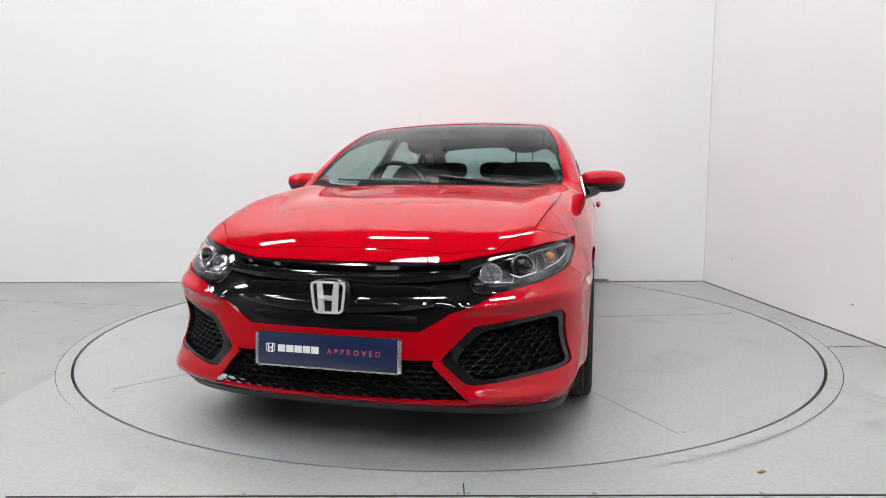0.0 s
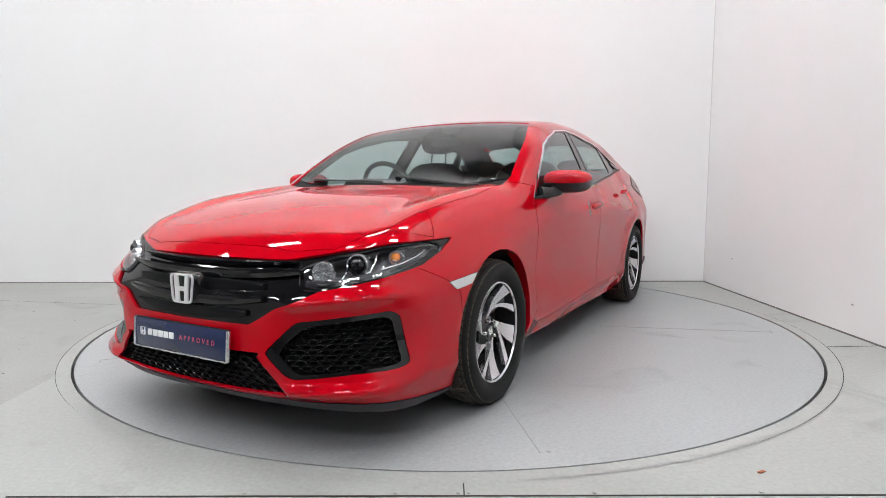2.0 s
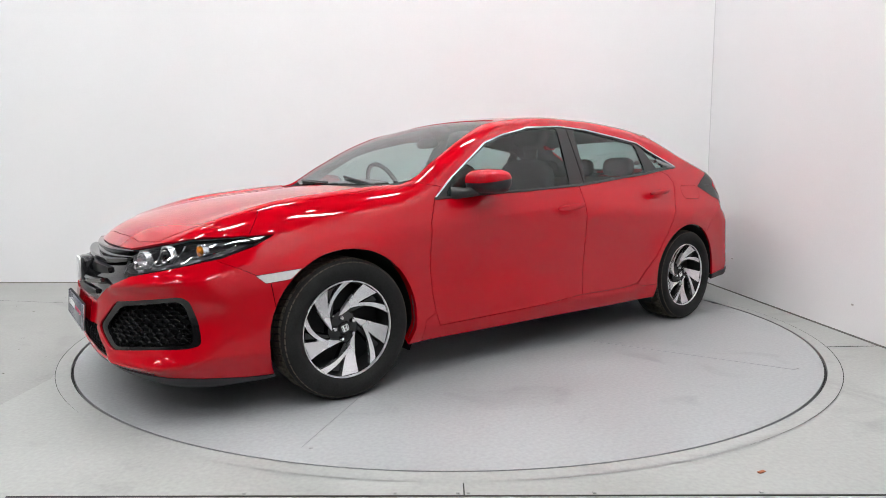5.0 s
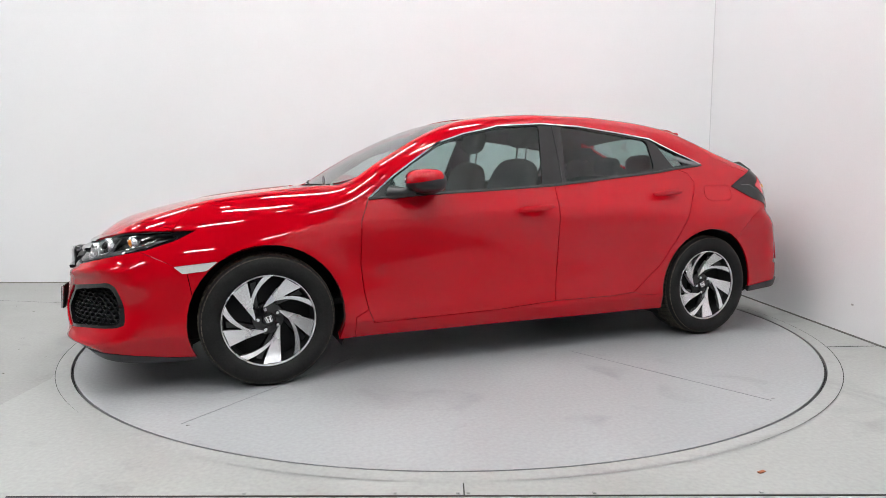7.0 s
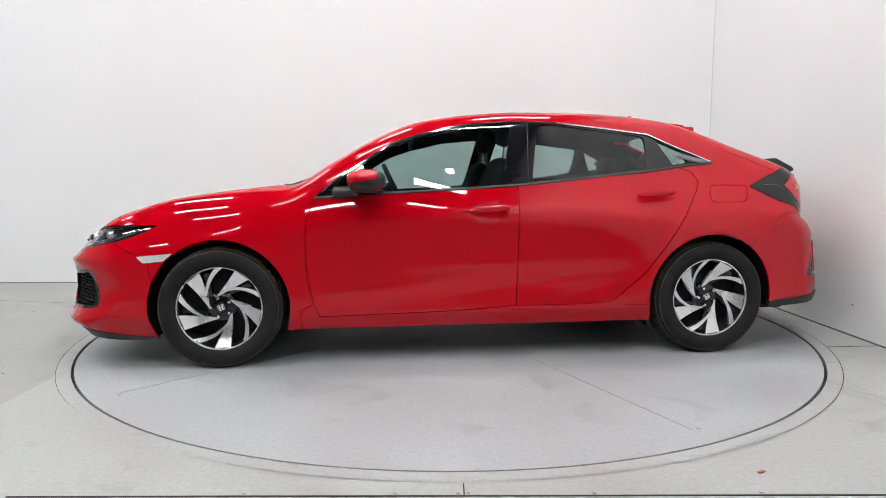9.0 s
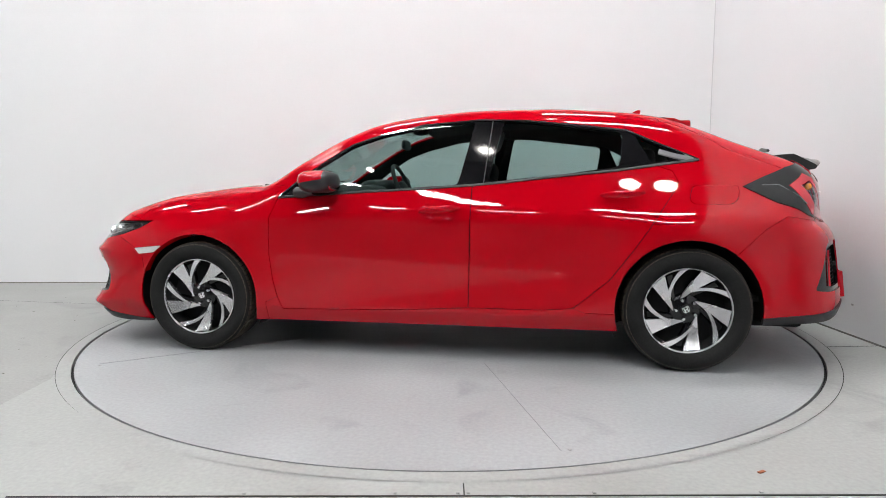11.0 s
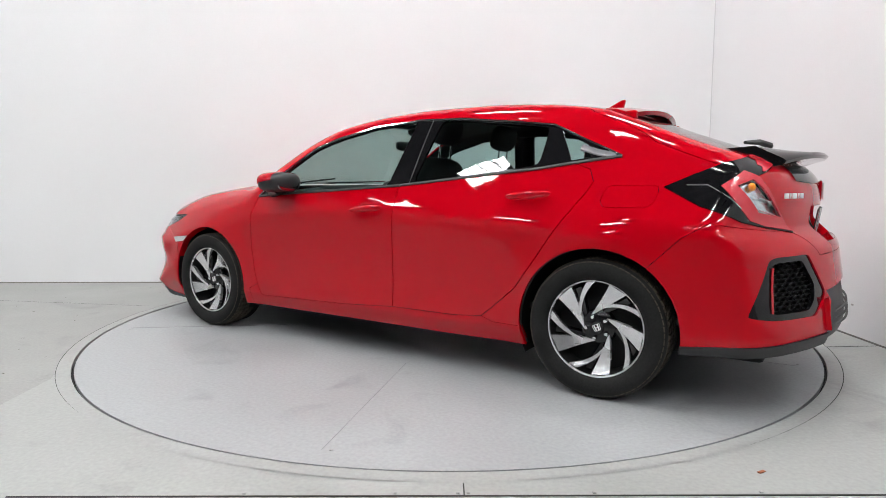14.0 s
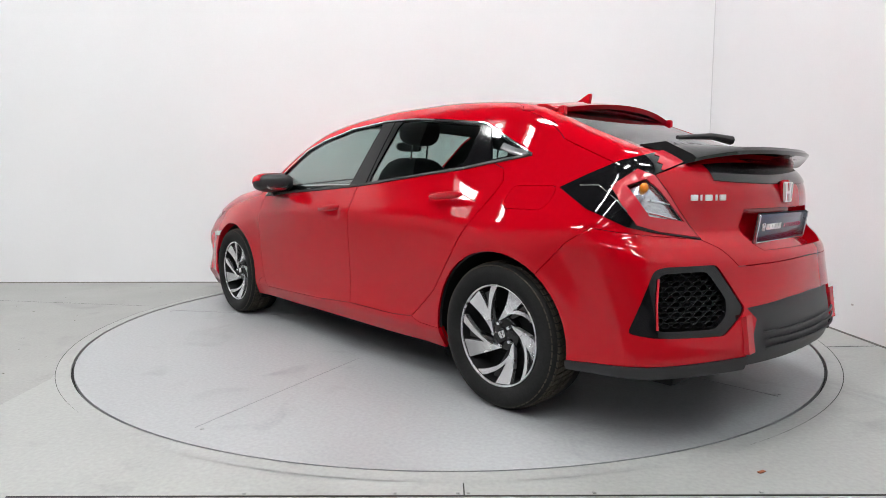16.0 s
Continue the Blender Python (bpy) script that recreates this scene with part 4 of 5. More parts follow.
def build_car():
    src = carve()
    sides = ("left", "right")
    body = panel("body", src, RED, car, "whole", label=("body", "glossy red painted body shell"))
    bonnet = panel("bonnet", src, RED, car, "whole", gap=0.002, label=("bonnet", ""))
    panel("roof", src, RED, car, "whole", gap=0.0015, lip=0.008, label=("roof", ""))
    bumper = panel("front_bumper", src, RED, car, "whole", gap=0.0012, lip=0.010, label=("front_bumper", ""))
    rear_bumper = panel("rear_bumper", src, RED, car, "whole", gap=0.0012, lip=0.012, label=("rear_bumper", ""))
    hatch = panel("hatch", src, RED, car, "whole", gap=0.002, lip=0.015, label=("tailgate", ""))
    panel("plate_recess", src, RED, hatch, "whole", push=-0.045, gap=0.0, lip=-0.045, label=("plate_recess", ""))
    panel("cowl", src, MATT_BLACK, car, "whole", push=-0.012, gap=0, lip=0.01, label=("cowl", "matt black plastic cowl"))
    panel("windscreen", src, SCREEN_GLASS, car, "whole", push=-0.003, gap=0, lip=0, label=("windscreen", "greenish clear windscreen"))
    panel("rear_window", src, SIDE_GLASS, hatch, "whole", push=-0.003, gap=0, lip=0, label=("rear_window", "dark tinted rear window"))
    panel("front_lip", src, SATIN_BLACK, car, "whole", push=0.004, gap=0, lip=0.02, label=("front_lip", "black plastic chin lip"))
    panel("diffuser", src, SATIN_BLACK, car, "whole", push=-0.012, gap=-0.004, lip=0.0, label=("diffuser", "grey-black plastic diffuser"))
    nose = panel("nose_panel", src, GLOSS_BLACK, car, "whole", push=-0.010, gap=-0.002, lip=0.0, label=("grille", "gloss black front grille"))
    intake = panel("lower_intake", src, MATT_BLACK, car, "whole", push=-0.040, gap=-0.02, lip=0.0, label=("lower_intake", "black honeycomb lower intake"))
    # a dark lining behind the skin
    cabin = panel(["body", "front_door", "rear_door", "roof", "hatch", "front_fender", "sill", "fuel_flap"], src, CABIN, car, "whole", push=-0.023, gap=-0.004, lip=0, label=("cabin_lining", "dark cabin lining"), keep=lambda c: -1.95 < c[0] < 1.0 and (c[0] > -1.5 or c[2] > 0.98))
    for s, where in ((1, "left"), (-1, "right")):
        panel("front_fender", src, RED, car, where, gap=0.0015, lip=0.05, label=("front_wing", ""))
        panel("sill", src, RED, car, where, gap=0.0008, lip=0.04, label=("sill", ""))
        door = panel("front_door", src, RED, car, where, gap=0.0025, lip=0.02, label=("front_door", ""))
        rdoor = panel("rear_door", src, RED, car, where, gap=0.0025, lip=0.02, label=("rear_door", ""))
        trim = panel("window_band", src, GLOSS_BLACK, car, where, push=-0.002, gap=0, lip=0.015, label=("window_frame", "gloss black window surround"))
        panel("front_pane", src, SIDE_GLASS, trim, where, push=-0.006, gap=0, lip=0, label=("front_side_window", "tinted side window"))
        panel("rear_pane", src, SIDE_GLASS, trim, where, push=-0.006, gap=0, lip=0, label=("rear_side_window", "tinted side window"))
        panel("quarter_pane", src, SIDE_GLASS, trim, where, push=-0.006, gap=0, lip=0, label=("quarter_window", "tinted quarter window"))
        panel("fuel_flap", src, RED, car, where, gap=0.0015, lip=0.01, label=("fuel_flap" if s > 0 else "quarter_panel_patch", ""))
        panel("repeater", src, WHITE_LENS, car, where, push=0.002, gap=0.0005, lip=0.012, label=("side_marker", "clear white side marker lamp"))
        panel("valance", src, SATIN_BLACK, car, where, push=0.008, gap=0, lip=0.03, label=("valance", "black plastic lower valance"))
        build_headlight(src, s, where)
        build_tail_lamp(src, s, where)
        for back, outer, inner in ((1, "vent_frame", "vent_mesh"), (-1, "rear_vent_frame", "rear_vent_mesh")):
            fr = panel(outer, src, GLOSS_BLACK, bumper if back > 0 else rear_bumper, where, push=-0.006, gap=-0.002, lip=0.03, label=("vent_frame", "black plastic vent surround"))
            panel(inner, src, MATT_BLACK, fr, where, push=-0.040, gap=-0.01, lip=0, label=("vent_backing", ""))
            poly = shrunk(VENT, 0.86) if back > 0 else REAR_VENT_MESH
            part("vent_mesh", hex_mesh(poly, corner_point(back, s, -0.024), 0.042, 0.023, 0.003, 0.012), MESH_BLACK, fr, "black honeycomb mesh")
        pt = corner_point(-1, s)
        part("rear_reflector", tube([pt(-0.895, 0.450, 0.0), pt(-0.893, 0.54, 0.0), pt(-0.900, 0.628, 0.0)], 0.0045, 8), RED_PLASTIC, rear_bumper, "slim red reflector beside the rear vent")
        add_side_fittings(s, door, rdoor, trim)
    def intake_point(u, v, d):
        return (on_front(u, v) - 0.018 + d, u, v)
    part("intake_mesh", hex_mesh([(-0.34, 0.375), (0.34, 0.375), (0.44, 0.235), (-0.44, 0.235)], intake_point, 0.046, 0.024, 0.003, 0.012), MESH_BLACK, intake, "black honeycomb mesh")
    build_grille(nose)
    build_tail(hatch, rear_bumper)
    add_top_fittings(body, hatch)
    build_cabin(cabin)
    # under the car
    bm = box((3.9, 1.15, 0.16), (-0.05, 0, 0.27), 0.02)
    box((0.9, 1.5, 0.3), (0.0, 0, 0.36), 0.02, bm=bm)
    part("underbody", bm, MATT_BLACK, car, "black underbody")
    for x in (1.3485, -1.3485):
        for s in (1, -1):
            bm = bmesh.new()
            prof = [(0.385, 0.86), (0.385, 0.52), (0.0, 0.50)]
            rings = []
            for k in range(29):
                a = radians(-25 + 230 * k / 28)
                rings.append([bm.verts.new((x + r * math.cos(a), s * min(d, on_side(x + min(r, 0.37) * math.cos(a), max(0.2, 0.318 + r * math.sin(a))) - 0.012), 0.318 + r * math.sin(a))) for r, d in prof])
            for p, q in zip(rings, rings[1:]):
                for i in range(2):
                    bm.faces.new((p[i], p[i + 1], q[i + 1], q[i]))
            bmesh.ops.remove_doubles(bm, verts=bm.verts, dist=1e-5)
            part("arch_liner", bm, MATT_BLACK, car, "black plastic wheel-arch liner")
    for x, spins in ((1.3485, (20, 40)), (-1.3485, (26, 25))):
        build_wheel(x, 0.800, 1, spins[0])
        build_wheel(x, -0.800, -1, spins[1])
    zp = 0.398
    build_plate("front_number_plate", Matrix.Translation((on_front(0, zp) + 0.016, 0.0, zp)) @ Matrix.Rotation(radians(90), 4, "Z") @ Matrix.Rotation(radians(-4), 4, "X"), "navy dealer plate with silver edging")
    build_plate("rear_number_plate", Matrix.Translation((-2.150, 0.0, 0.787)) @ Matrix.Rotation(radians(-90), 4, "Z") @ Matrix.Rotation(radians(8), 4, "X"), "navy dealer plate with silver edging")


def build_headlight(src, s, where):
    lamp = panel("headlight", src, HOUSING, car, where, push=-0.060, gap=-0.012, lip=-0.06, label=("headlight", "clear headlight with projector and amber bulb"))
    panel("headlight", src, LENS, lamp, where, push=-0.002, gap=0, lip=0, label=("lens", "clear plastic lens"))
    pt = corner_point(1, s)
    at = lambda u, v, d: Vector(pt(u, v, d))
    ahead = Vector((0.94, 0.30 * s, -0.02)).normalized()

    def bowl(u, v, r, d, mat, name, label=""):
        c = at(u, v, d)
        m = Matrix.Translation(c) @ ahead.to_track_quat("Z", "Y").to_matrix().to_4x4()
        bm = lathe([(0.0, -0.040), (r * 0.35, -0.036), (r * 0.75, -0.018), (r, 0.004), (r * 1.1, 0.004), (r * 1.1, -0.02)], "z", 28)
        bmesh.ops.transform(bm, matrix=m, verts=bm.verts)
        return part(name, bm, mat, lamp, label)

    bowl(-1.118, 0.650, 0.036, -0.020, CLEAR_PLASTIC, "main_beam_reflector", "silvered reflector bowl")
    bowl(-1.000, 0.676, 0.036, -0.020, CLEAR_PLASTIC, "projector_shroud", "silvered projector shroud")
    c = at(-1.000, 0.676, -0.020)
    part("projector_lens", blob((0.05, 0.056, 0.056), c, 2.0), GLOSS_BLACK, lamp, "dark glass projector lens")
    bowl(-0.86, 0.696, 0.024, -0.026, CLEAR_PLASTIC, "indicator_reflector", "silvered reflector")
    part("indicator_bulb", blob((0.032, 0.032, 0.028), at(-0.86, 0.700, -0.026), 2.2), AMBER, lamp, "amber indicator bulb")
    for line in ([(-1.165, 0.645), (-1.15, 0.622), (-1.06, 0.624), (-1.035, 0.66), (-1.03, 0.69)], [(-1.055, 0.65), (-1.03, 0.637), (-0.96, 0.652), (-0.935, 0.69), (-0.93, 0.715)], [(-0.92, 0.66), (-0.84, 0.677), (-0.78, 0.696), (-0.74, 0.715)]):
        part("light_guide", tube([at(u, v, -0.022) for u, v in line], 0.004, 6), CHROME, lamp, "bright light guide")
    bm = slab([(-1.18, 0.622), (-1.12, 0.61), (-0.98, 0.634), (-0.85, 0.664), (-0.76, 0.69), (-0.71, 0.714), (-0.76, 0.702), (-0.85, 0.676), (-0.98, 0.646)], 0.003, lambda u, v, w: pt(u, v, -0.03 + w))
    part("bezel", bm, SMOKE_EDGE, lamp, "grey bezel")


def build_tail_lamp(src, s, where):
    lamp = panel("tail_lamp", src, GLOSS_BLACK, car, where, push=0.004, gap=0.001, lip=0.02, label=("tail_lamp", "tail lamp in black and red plastic"))
    panel("red_lens", src, RED_PLASTIC, lamp, where, push=0.006, gap=0.001, lip=0.01, label=("red_lens", "glossy red lens"))
    panel("clear_lens", src, CLEAR_PLASTIC, lamp, where, push=-0.020, gap=-0.004, lip=0, label=("reflector", "silvered reflector"))
    panel("clear_lens", src, LENS, lamp, where, push=0.005, gap=0, lip=0, label=("clear_lens", "clear lens"))
    pt = corner_point(-1, s)
    part("bulb", blob((0.03, 0.03, 0.035), pt(-0.865, 0.945, -0.006), 2.2), AMBER, lamp, "amber bulb")
    part("divider", tube([pt(-0.885, 0.90, -0.002), pt(-0.965, 0.885, -0.002)], 0.004, 6), CHROME, lamp)
    part("divider", tube([pt(-0.865, 0.86, -0.002), pt(-0.985, 0.83, -0.002)], 0.004, 6), CHROME, lamp)
    part("light_guide", tube([pt(u, v, 0.007) for u, v in ((-0.66, 0.955), (-0.72, 0.955), (-0.77, 0.90), (-0.80, 0.86))], 0.003, 6), SMOKE_EDGE, lamp, "grey light guide")
    # painted red bar that carries the lamp round to the tailgate
    panel("tail_lamp", src, RED_PLASTIC, lamp, where, push=0.0065, gap=0.002, lip=0.006, label=("light_bar", "red light bar"), keep=lambda c: (c[1] + c[0]) * R2 < -0.93 and c[2] > 1.0)


HOUSING = material("grey_lamp_housing", (0.20, 0.20, 0.21), 0.25, metal=0.5, grain=0.2, scale=50, bumps=0.3)
MIRROR = material("mirror_silver", (0.35, 0.40, 0.40), 0.03, metal=1.0)
BADGE = material("badge_metal", (0.80, 0.80, 0.82), 0.35, metal=0.35)
SMOKE_EDGE = material("grey_light_guide", (0.12, 0.12, 0.13), 0.2, coat=0.6)


def add_side_fittings(s, door, rdoor, trim):
    def sided(bm):
        return bm if s > 0 else mirror_copy(bm)
    # handles in their cups
    for parent, x0, x1, z0, z1 in ((door, 0.065, -0.215, 0.812, 0.836), (rdoor, -0.865, -1.165, 0.893, 0.914)):
        xm, zm = (x0 + x1) / 2, (z0 + z1) / 2
        y = on_side(xm, zm)
        lean = Matrix.Rotation(math.atan2(z1 - z0, x0 - x1), 4, "Y")
        handle = part("handle", sided(blob((0.225, 0.030, 0.036), (xm, y + 0.040, zm + 0.006), 2.6, lean)), RED, parent, "red pull handle")
    # bright line over the windows and the rubber at the belt
    top_line = WINDOW_BAND[0:14]
    part("bright_moulding", sided(side_strip(top_line, 0.010, 0.005)), CHROME, trim, "chrome moulding over the windows")
    low = [WINDOW_BAND[13]] + WINDOW_BAND[14:] + [WINDOW_BAND[0]]
    part("belt_moulding", sided(side_strip(low, 0.014, 0.006)), SATIN_BLACK, trim, "black rubber belt moulding")
    part("corner_finisher", sided(side_strip([(-1.21, 1.13), (-1.29, 1.105), (-1.38, 1.085)], 0.030, 0.004)), SMOKE_EDGE, trim, "grey corner finisher")
    part("pillar_joint", sided(side_strip([(-0.30, 0.965), (-0.335, 1.31)], 0.005, 0.002)), SATIN_BLACK, trim)
    # mirror
    y0 = on_side(0.68, 0.93)
    mirror = part("door_mirror", sided(blob((0.190, 0.245, 0.118), (0.575, 0.905, 0.975), 2.9, Matrix.Rotation(radians(-6), 4, "Z"))), SATIN_BLACK, car, "door mirror with red cap and black base")
    bm = blob((0.195, 0.252, 0.124), (0.577, 0.905, 0.976), 2.9, Matrix.Rotation(radians(-6), 4, "Z"), 24, 32)
    got = bmesh.ops.bisect_plane(bm, geom=bm.verts[:] + bm.edges[:] + bm.faces[:], plane_co=(0.577, 0.9, 0.981), plane_no=(-0.16, 0.0, -1), clear_outer=True)
    bmesh.ops.bisect_plane(bm, geom=bm.verts[:] + bm.edges[:] + bm.faces[:], plane_co=(0.520, 0.9, 0.968), plane_no=(-1, 0.0, 0.12), clear_outer=True)
    part("cap", sided(bm), RED, mirror, "red painted mirror cap")
    bm = blob((0.012, 0.150, 0.075), (0.492, 0.912, 0.965), 3.0, Matrix.Rotation(radians(-6), 4, "Z"))
    part("mirror_glass", sided(bm), MIRROR, mirror, "mirror glass")
    bm = tube([(0.74, y0 - 0.01, 0.915), (0.68, y0 + 0.03, 0.918), (0.62, 0.87, 0.93)], [0.035, 0.026, 0.030], 10)
    part("arm", sided(bm), SATIN_BLACK, mirror, "black mirror arm")


def blade(y_half, z, lift, thick, deep, rise, n=40):
    """A bar that follows the nose from side to side."""
    bm = bmesh.new()
    rows = []
    for k in range(n + 1):
        y = -y_half + 2 * y_half * k / n
        f = abs(y) / y_half
        zz = z + rise * f ** 2
        t = thick * (1 - 0.55 * f ** 3)
        x = on_front(y, zz) + lift
        rows.append([bm.verts.new(p) for p in ((x - deep, y, zz + t / 2), (x - 0.004, y, zz + t / 2), (x, y, zz + t * 0.2), (x - 0.004, y, zz - t / 2), (x - deep, y, zz - t / 2))])
    for p, q in zip(rows, rows[1:]):
        for i in range(4):
            bm.faces.new((p[i], p[i + 1], q[i + 1], q[i]))
    bm.faces.new(rows[0])
    bm.faces.new(rows[-1])
    bmesh.ops.recalc_face_normals(bm, faces=bm.faces)
    return bm


def build_grille(nose):
    part("upper_bar", blade(0.42, 0.672, 0.012, 0.022, 0.03, 0.012), GLOSS_BLACK, nose, "gloss black bar")
    part("wing_bar", blade(0.46, 0.632, 0.016, 0.030, 0.04, 0.022), GLOSS_BLACK, nose, "gloss black wing bar")
    part("mid_panel", blade(0.34, 0.592, 0.002, 0.050, 0.03, 0.010), MESH_BLACK, nose, "matt black grille panel")
    part("lower_bar", blade(0.36, 0.545, 0.014, 0.032, 0.03, 0.020), GLOSS_BLACK, nose, "gloss black bar")
    part("chin_bar", blade(0.30, 0.500, 0.004, 0.040, 0.03, 0.012), MESH_BLACK, nose, "matt black grille panel")
    x = on_front(0, 0.585)
    part("badge_backing", blob((0.06, 0.15, 0.125), (x + 0.010, 0, 0.578), 4.0), GLOSS_BLACK, nose)
    part("badge", emblem(0.130, lambda u, v, w: (x + 0.041 + w - 0.10 * (v + 0.05) * 0.2, u, 0.580 + v), 0.006), BADGE, nose, "chrome maker's badge")


def build_tail(hatch, rear_bumper):
    # mid spoiler between the lamps
    bm = bmesh.new()
    rows = []
    for k in range(41):
        f = -1 + 2 * k / 40
        y = 0.54 * f
        lift = 0.035 * (1 - f ** 4)
        x = on_back(y * 0.98, 1.02) - 0.075 * (1 - 0.6 * f * f) + 0.0
        z = 1.052 + lift
        xi = x + 0.24
        zi = on_top(xi, y) - 0.006
        rows.append([bm.verts.new(p) for p in ((xi, y, zi), ((x + xi) / 2, y, max(zi * 0.5 + z * 0.5, zi) + 0.008), (x + 0.012, y, z + 0.012), (x, y, z), (x + 0.01, y, z - 0.014), (x + 0.10, y, z - 0.030), (x + 0.16, y, zi - 0.03))])
    for p, q in zip(rows, rows[1:]):
        for i in range(6):
            bm.faces.new((p[i], p[i + 1], q[i + 1], q[i]))
    bm.faces.new(rows[0])
    bm.faces.new(rows[-1])
    bmesh.ops.recalc_face_normals(bm, faces=bm.faces)
    part("spoiler", bm, GLOSS_BLACK, hatch, "gloss black mid-height spoiler")
    # dark concave panel beneath it
    part("spoiler_underside", blade_back(0.47, 1.000, 0.006, 0.095), GLOSS_BLACK, hatch, "gloss black panel beneath the spoiler")
    # bright model script as plain blocks
    bm = bmesh.new()
    for k, w in enumerate((0.030, 0.008, 0.032, 0.008, 0.030)):
        y = 0.575 - 0.148 * (0.09, 0.27, 0.48, 0.70, 0.90)[k]
        x = on_back(y, 0.908)
        n = Matrix.Rotation(math.atan2(on_back(y + 0.02, 0.908) - on_back(y - 0.02, 0.908), 0.04) * -1, 4, "Z")
        box((0.006, w, 0.022), (x - 0.002, y, 0.908), 0.002, n, bm=bm)
    part("model_script", bm, BADGE, hatch, "small chrome block script")
    x = on_back(0, 0.925)
    part("badge_backing", blob((0.016, 0.112, 0.100), (x, 0, 0.925), 4.0), RED, hatch)
    part("badge", emblem(0.098, lambda u, v, w: (x - 0.008 - w, -u, 0.925 + v), 0.006), BADGE, hatch, "chrome maker's badge")
    # red corner fins beside the diffuser
    for s in (1, -1):
        x0 = on_back(0.46, 0.40)
        bm = slab([(-0.014, 0.352), (0.05, 0.345), (0.05, 0.470), (0.004, 0.490)], 0.050, lambda u, v, w: (x0 + u, s * (0.435 + w), v))
        part("corner_fin", bm, RED, rear_bumper, "red bumper fin beside the diffuser")
    bm = bmesh.new()
    for z in (0.362, 0.390, 0.418):
        rib = blade_back(0.38, z, 0.004, 0.008)
        me = bpy.data.meshes.new("rib")
        rib.to_mesh(me)
        rib.free()
        bm.from_mesh(me)
    part("diffuser_ribs", bm, SATIN_BLACK, rear_bumper, "black diffuser ribs")


def blade_back(y_half, z, lift, tall, n=24):
    bm = bmesh.new()
    rows = []
    for k in range(n + 1):
        y = -y_half + 2 * y_half * k / n
        h = tall * (1 - 0.3 * (abs(y) / y_half) ** 3)
        rows.append([bm.verts.new((on_back(y, z + dz) - lift * w, y, z + dz)) for dz, w in ((h / 2, -1), (h * 0.42, 1), (h * 0.2, 1), (0, 1), (-h * 0.2, 1), (-h * 0.42, 1), (-h / 2, -1))])
    for p, q in zip(rows, rows[1:]):
        for i in range(6):
            bm.faces.new((p[i], p[i + 1], q[i + 1], q[i]))
    bmesh.ops.recalc_face_normals(bm, faces=bm.faces)
    return bm


def add_top_fittings(body, hatch):
    # roof wing with its slot, and the fin aerial
    bm = bmesh.new()
    rows = []
    for k in range(37):
        f = -1 + 2 * k / 36
        y = 0.50 * f
        x1 = -1.44 + 0.06 * f * f
        z1 = 1.338 - 0.045 * f * f
        x0 = -1.26
        z0 = on_top(x0, y) + 0.004
        xe = x1 + 0.015
        mid = (x0 + x1) / 2
        rows.append([bm.verts.new(p) for p in ((x0, y, z0), (mid, y, (z0 + z1) / 2 + 0.010), (x1, y, z1), (xe, y, z1 - 0.020), (mid - 0.03, y, (z0 + z1) / 2 - 0.012), (x0 - 0.03, y, z0 - 0.02))])
    for p, q in zip(rows, rows[1:]):
        for i in range(5):
            bm.faces.new((p[i], p[i + 1], q[i + 1], q[i]))
    bm.faces.new(rows[0])
    bm.faces.new(rows[-1])
    bmesh.ops.recalc_face_normals(bm, faces=bm.faces)
    part("roof_wing", bm, RED, hatch, "red roof wing over the rear window")
    for s in (-1, 1):
        part("wing_foot", box((0.12, 0.03, 0.05), (-1.35, s * 0.475, 1.285), 0.012), RED, hatch)
    z = on_top(-1.12, 0)
    bm = slab([(-1.02, 0.0), (-1.20, 0.0), (-1.215, 0.062), (-1.19, 0.060), (-1.12, 0.022)], 0.03, lambda u, v, w: (u, (w - 0.015) * (1 - v * 8), z - 0.008 + v))
    bmesh.ops.bevel(bm, geom=bm.edges[:], offset=0.004, segments=2, affect="EDGES")
    part("fin_aerial", bm, RED, body, "red fin aerial on the roof")
    # wipers
    for y0, y1, x1 in ((0.60, 0.04, 1.0), (0.02, -0.55, 0.995)):
        pts = [(x1 - 0.02 + 0.05 * (1 - k / 8) - 0.05 * (k / 8), y0 + (y1 - y0) * k / 8) for k in range(9)]
        part("wiper", tube([(x, y, on_top(x, y) + 0.004) for x, y in pts], 0.006, 6), SATIN_BLACK, body, "black windscreen wiper")
    part("rear_wiper", tube([(-1.93, 0.0, on_top(-1.93, 0) + 0.04), (-1.90, 0.12, on_top(-1.90, 0.12) + 0.045), (-1.86, 0.34, on_top(-1.86, 0.34) + 0.03)], [0.020, 0.014, 0.008], 8), SATIN_BLACK, hatch, "black rear wiper")
    # camera housing behind the windscreen
    part("sensor_housing", blob((0.10, 0.14, 0.05), (0.20, 0, 1.315), 3.0), MATT_BLACK, body)
    part("rear_view_mirror", blob((0.03, 0.22, 0.065), (0.30, 0, 1.225), 3.5), SATIN_BLACK, body, "black rear-view mirror")


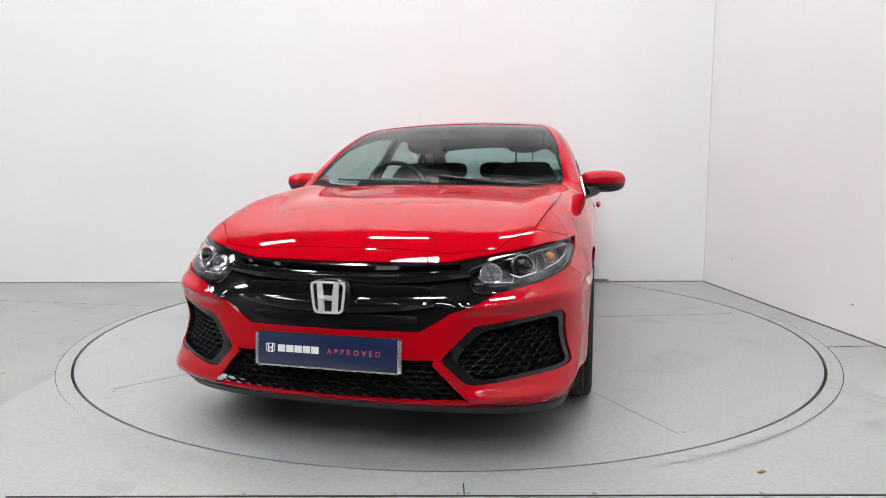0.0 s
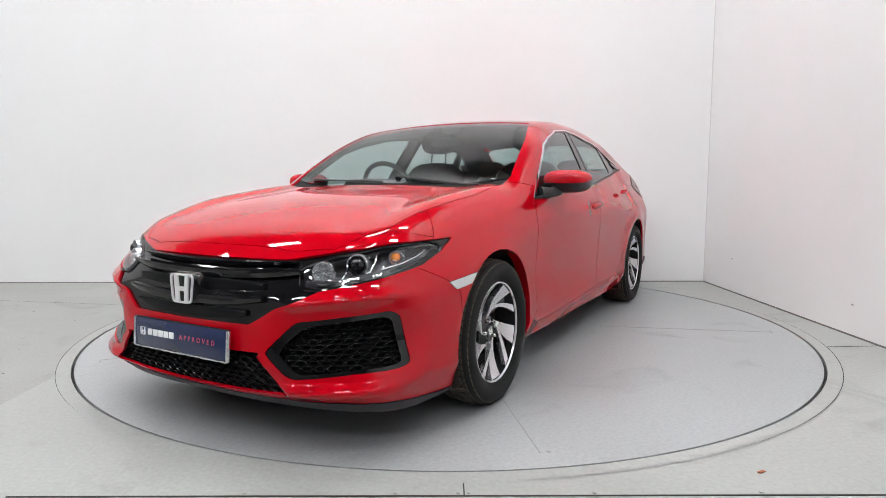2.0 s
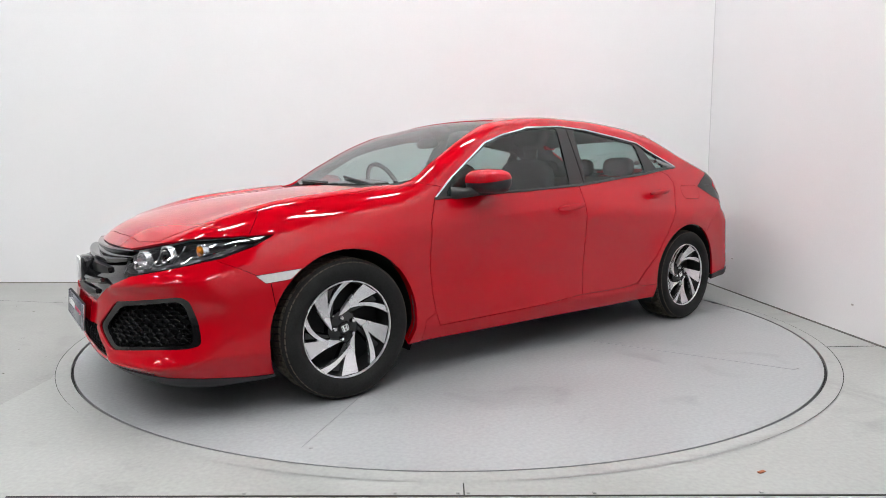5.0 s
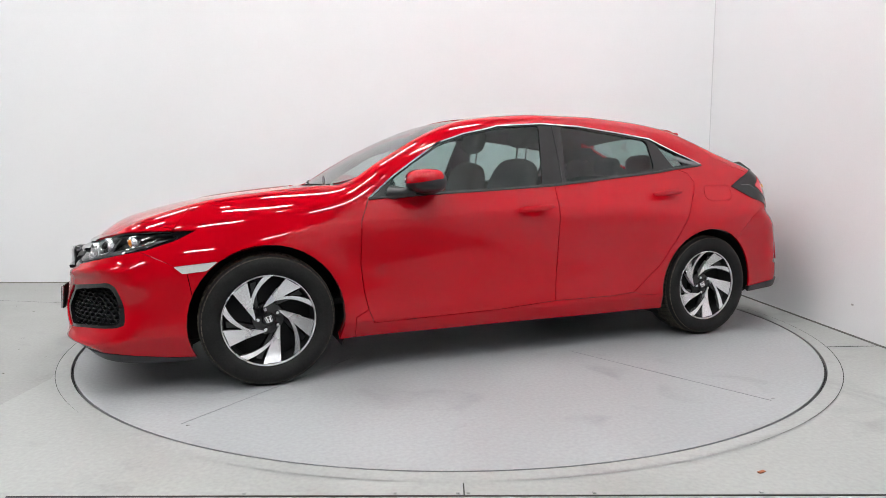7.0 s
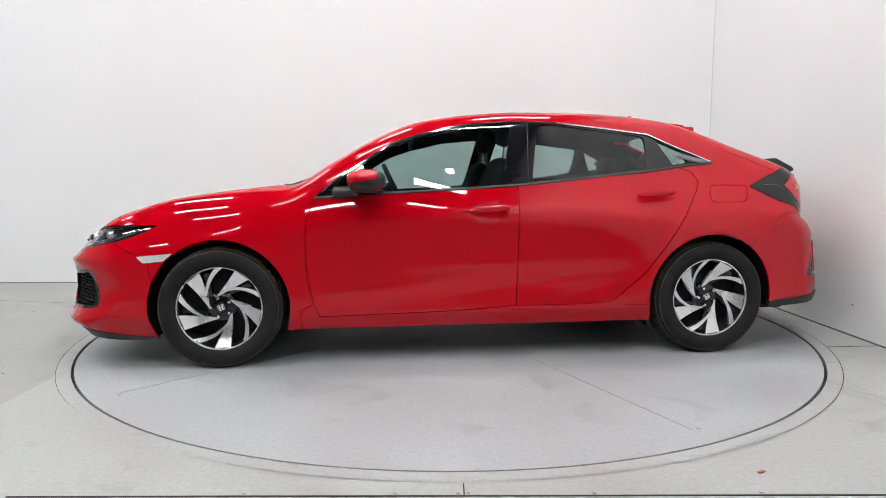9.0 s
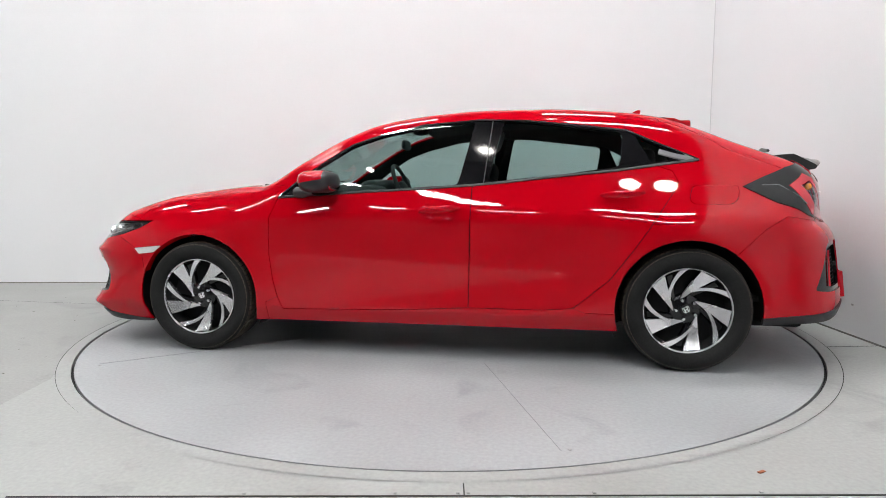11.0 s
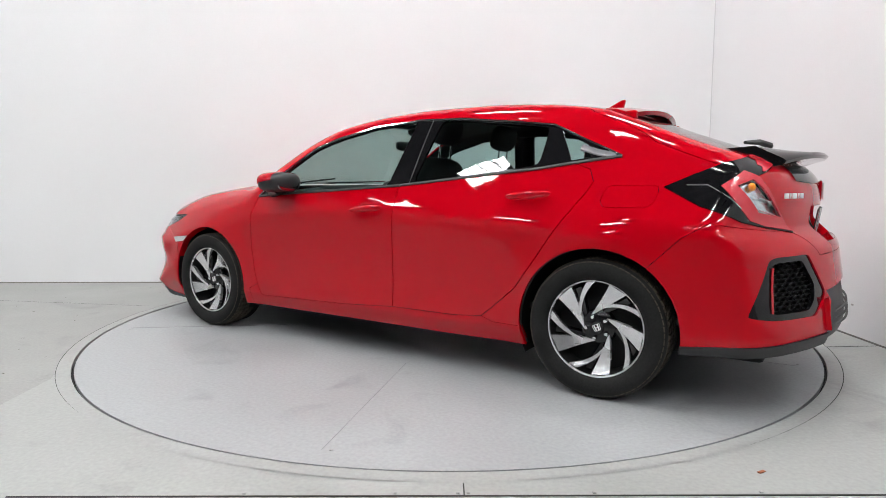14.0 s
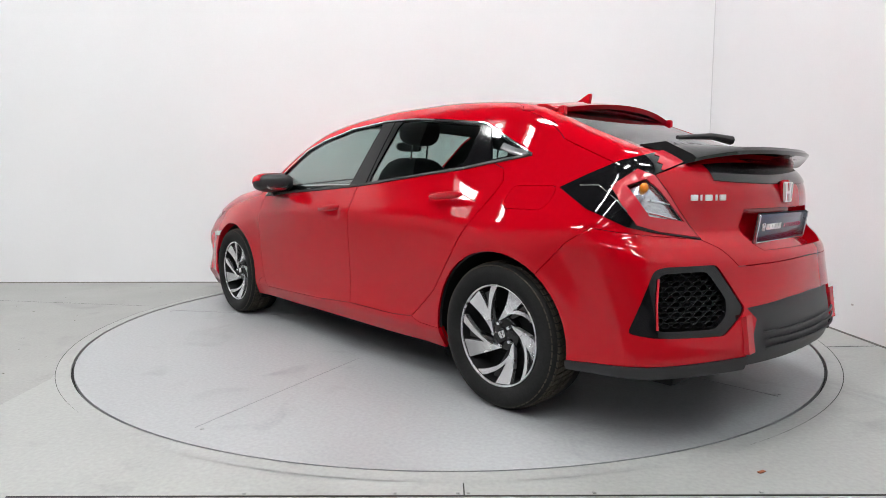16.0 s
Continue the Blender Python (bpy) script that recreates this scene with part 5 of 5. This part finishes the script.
def seat(x, y, parent, z=0.50, wide=0.50):
    s = part("seat", blob((0.52, wide, 0.20), (x + 0.22, y, z), 4.0, Matrix.Rotation(radians(-6), 4, "Y")), FABRIC, parent, "black fabric seat")
    lean = Matrix.Rotation(radians(-18), 4, "Y")
    part("backrest", blob((0.16, wide, 0.62), (x - 0.10, y, z + 0.32), 3.6, lean), FABRIC, s)
    top = Vector((x - 0.20, y, z + 0.63))
    for d in (-0.06, 0.06):
        part("headrest_post", tube([top + Vector((0.0, d, -0.06)), top + Vector((-0.02, d, 0.10))], 0.006, 8), CHROME, s)
    part("headrest", blob((0.11, 0.27, 0.17), top + Vector((-0.02, 0, 0.145)), 3.2, lean), FABRIC, s)
    return s


def build_cabin(cabin):
    for y in (0.37, -0.37):
        seat(-0.05, y, cabin)
    part("rear_bench", blob((0.5, 1.22, 0.2), (-0.75, 0, 0.50), 4.0), FABRIC, cabin, "black rear bench seat")
    part("rear_backrest", blob((0.16, 1.2, 0.55), (-1.08, 0, 0.76), 4.0, Matrix.Rotation(radians(-22), 4, "Y")), FABRIC, cabin)
    for y in (0.37, 0.0, -0.37):
        part("headrest", blob((0.10, 0.25, 0.14), (-1.19, y, 1.09), 3.2), FABRIC, cabin)
    part("dashboard", blob((0.62, 1.36, 0.30), (0.76, 0, 0.80), 4.0, Matrix.Rotation(radians(5), 4, "Y")), CABIN, cabin, "black dashboard")
    part("binnacle", blob((0.26, 0.38, 0.11), (0.58, -0.37, 0.945), 3.0), CABIN, cabin)
    part("centre_console", blob((0.9, 0.22, 0.30), (0.25, 0, 0.52), 4.0), CABIN, cabin)
    part("cabin_floor", box((2.9, 1.4, 0.03), (-0.4, 0, 0.36)), CABIN, cabin)
    part("parcel_shelf", box((0.55, 1.15, 0.02), (-1.55, 0, 0.97)), CABIN, cabin)
    ring = lathe([(0.185 + 0.015 * math.cos(a), 0.015 * math.sin(a)) for a in (2 * math.pi * k / 10 for k in range(10))], "x", 40, close=True)
    m = Matrix.Translation((0.40, -0.37, 0.93)) @ Matrix.Rotation(radians(24), 4, "Y")
    bmesh.ops.transform(ring, matrix=m, verts=ring.verts)
    wheel = part("steering_wheel", ring, CABIN, cabin, "black steering wheel")
    part("steering_hub", blob((0.07, 0.17, 0.13), (0.41, -0.37, 0.925), 3.0, Matrix.Rotation(radians(24), 4, "Y")), CABIN, wheel)
    for a in (0, 180, 270):
        d = Vector((0, math.cos(radians(a)), math.sin(radians(a))))
        r = Matrix.Rotation(radians(24), 3, "Y")
        part("steering_spoke", tube([Vector((0.41, -0.37, 0.925)) + r @ (d * 0.06), Vector((0.40, -0.37, 0.93)) + r @ (d * 0.18)], 0.014, 8), CABIN, wheel)


build_car()


def motions():
    rows_car, rows_disc = [], []
    for k in range(33):
        t = 0.5 * k
        turn = pose(CX, 0, 0, 0, 0, 193.886 - 7.7639 * (t - 8.0))
        rows_disc.append((t, turn))
        rows_car.append((t, turn @ pose(-0.0417, 0.128, 0.0)))
    walk(turntable, rows_disc)
    walk(car, rows_car)


motions()
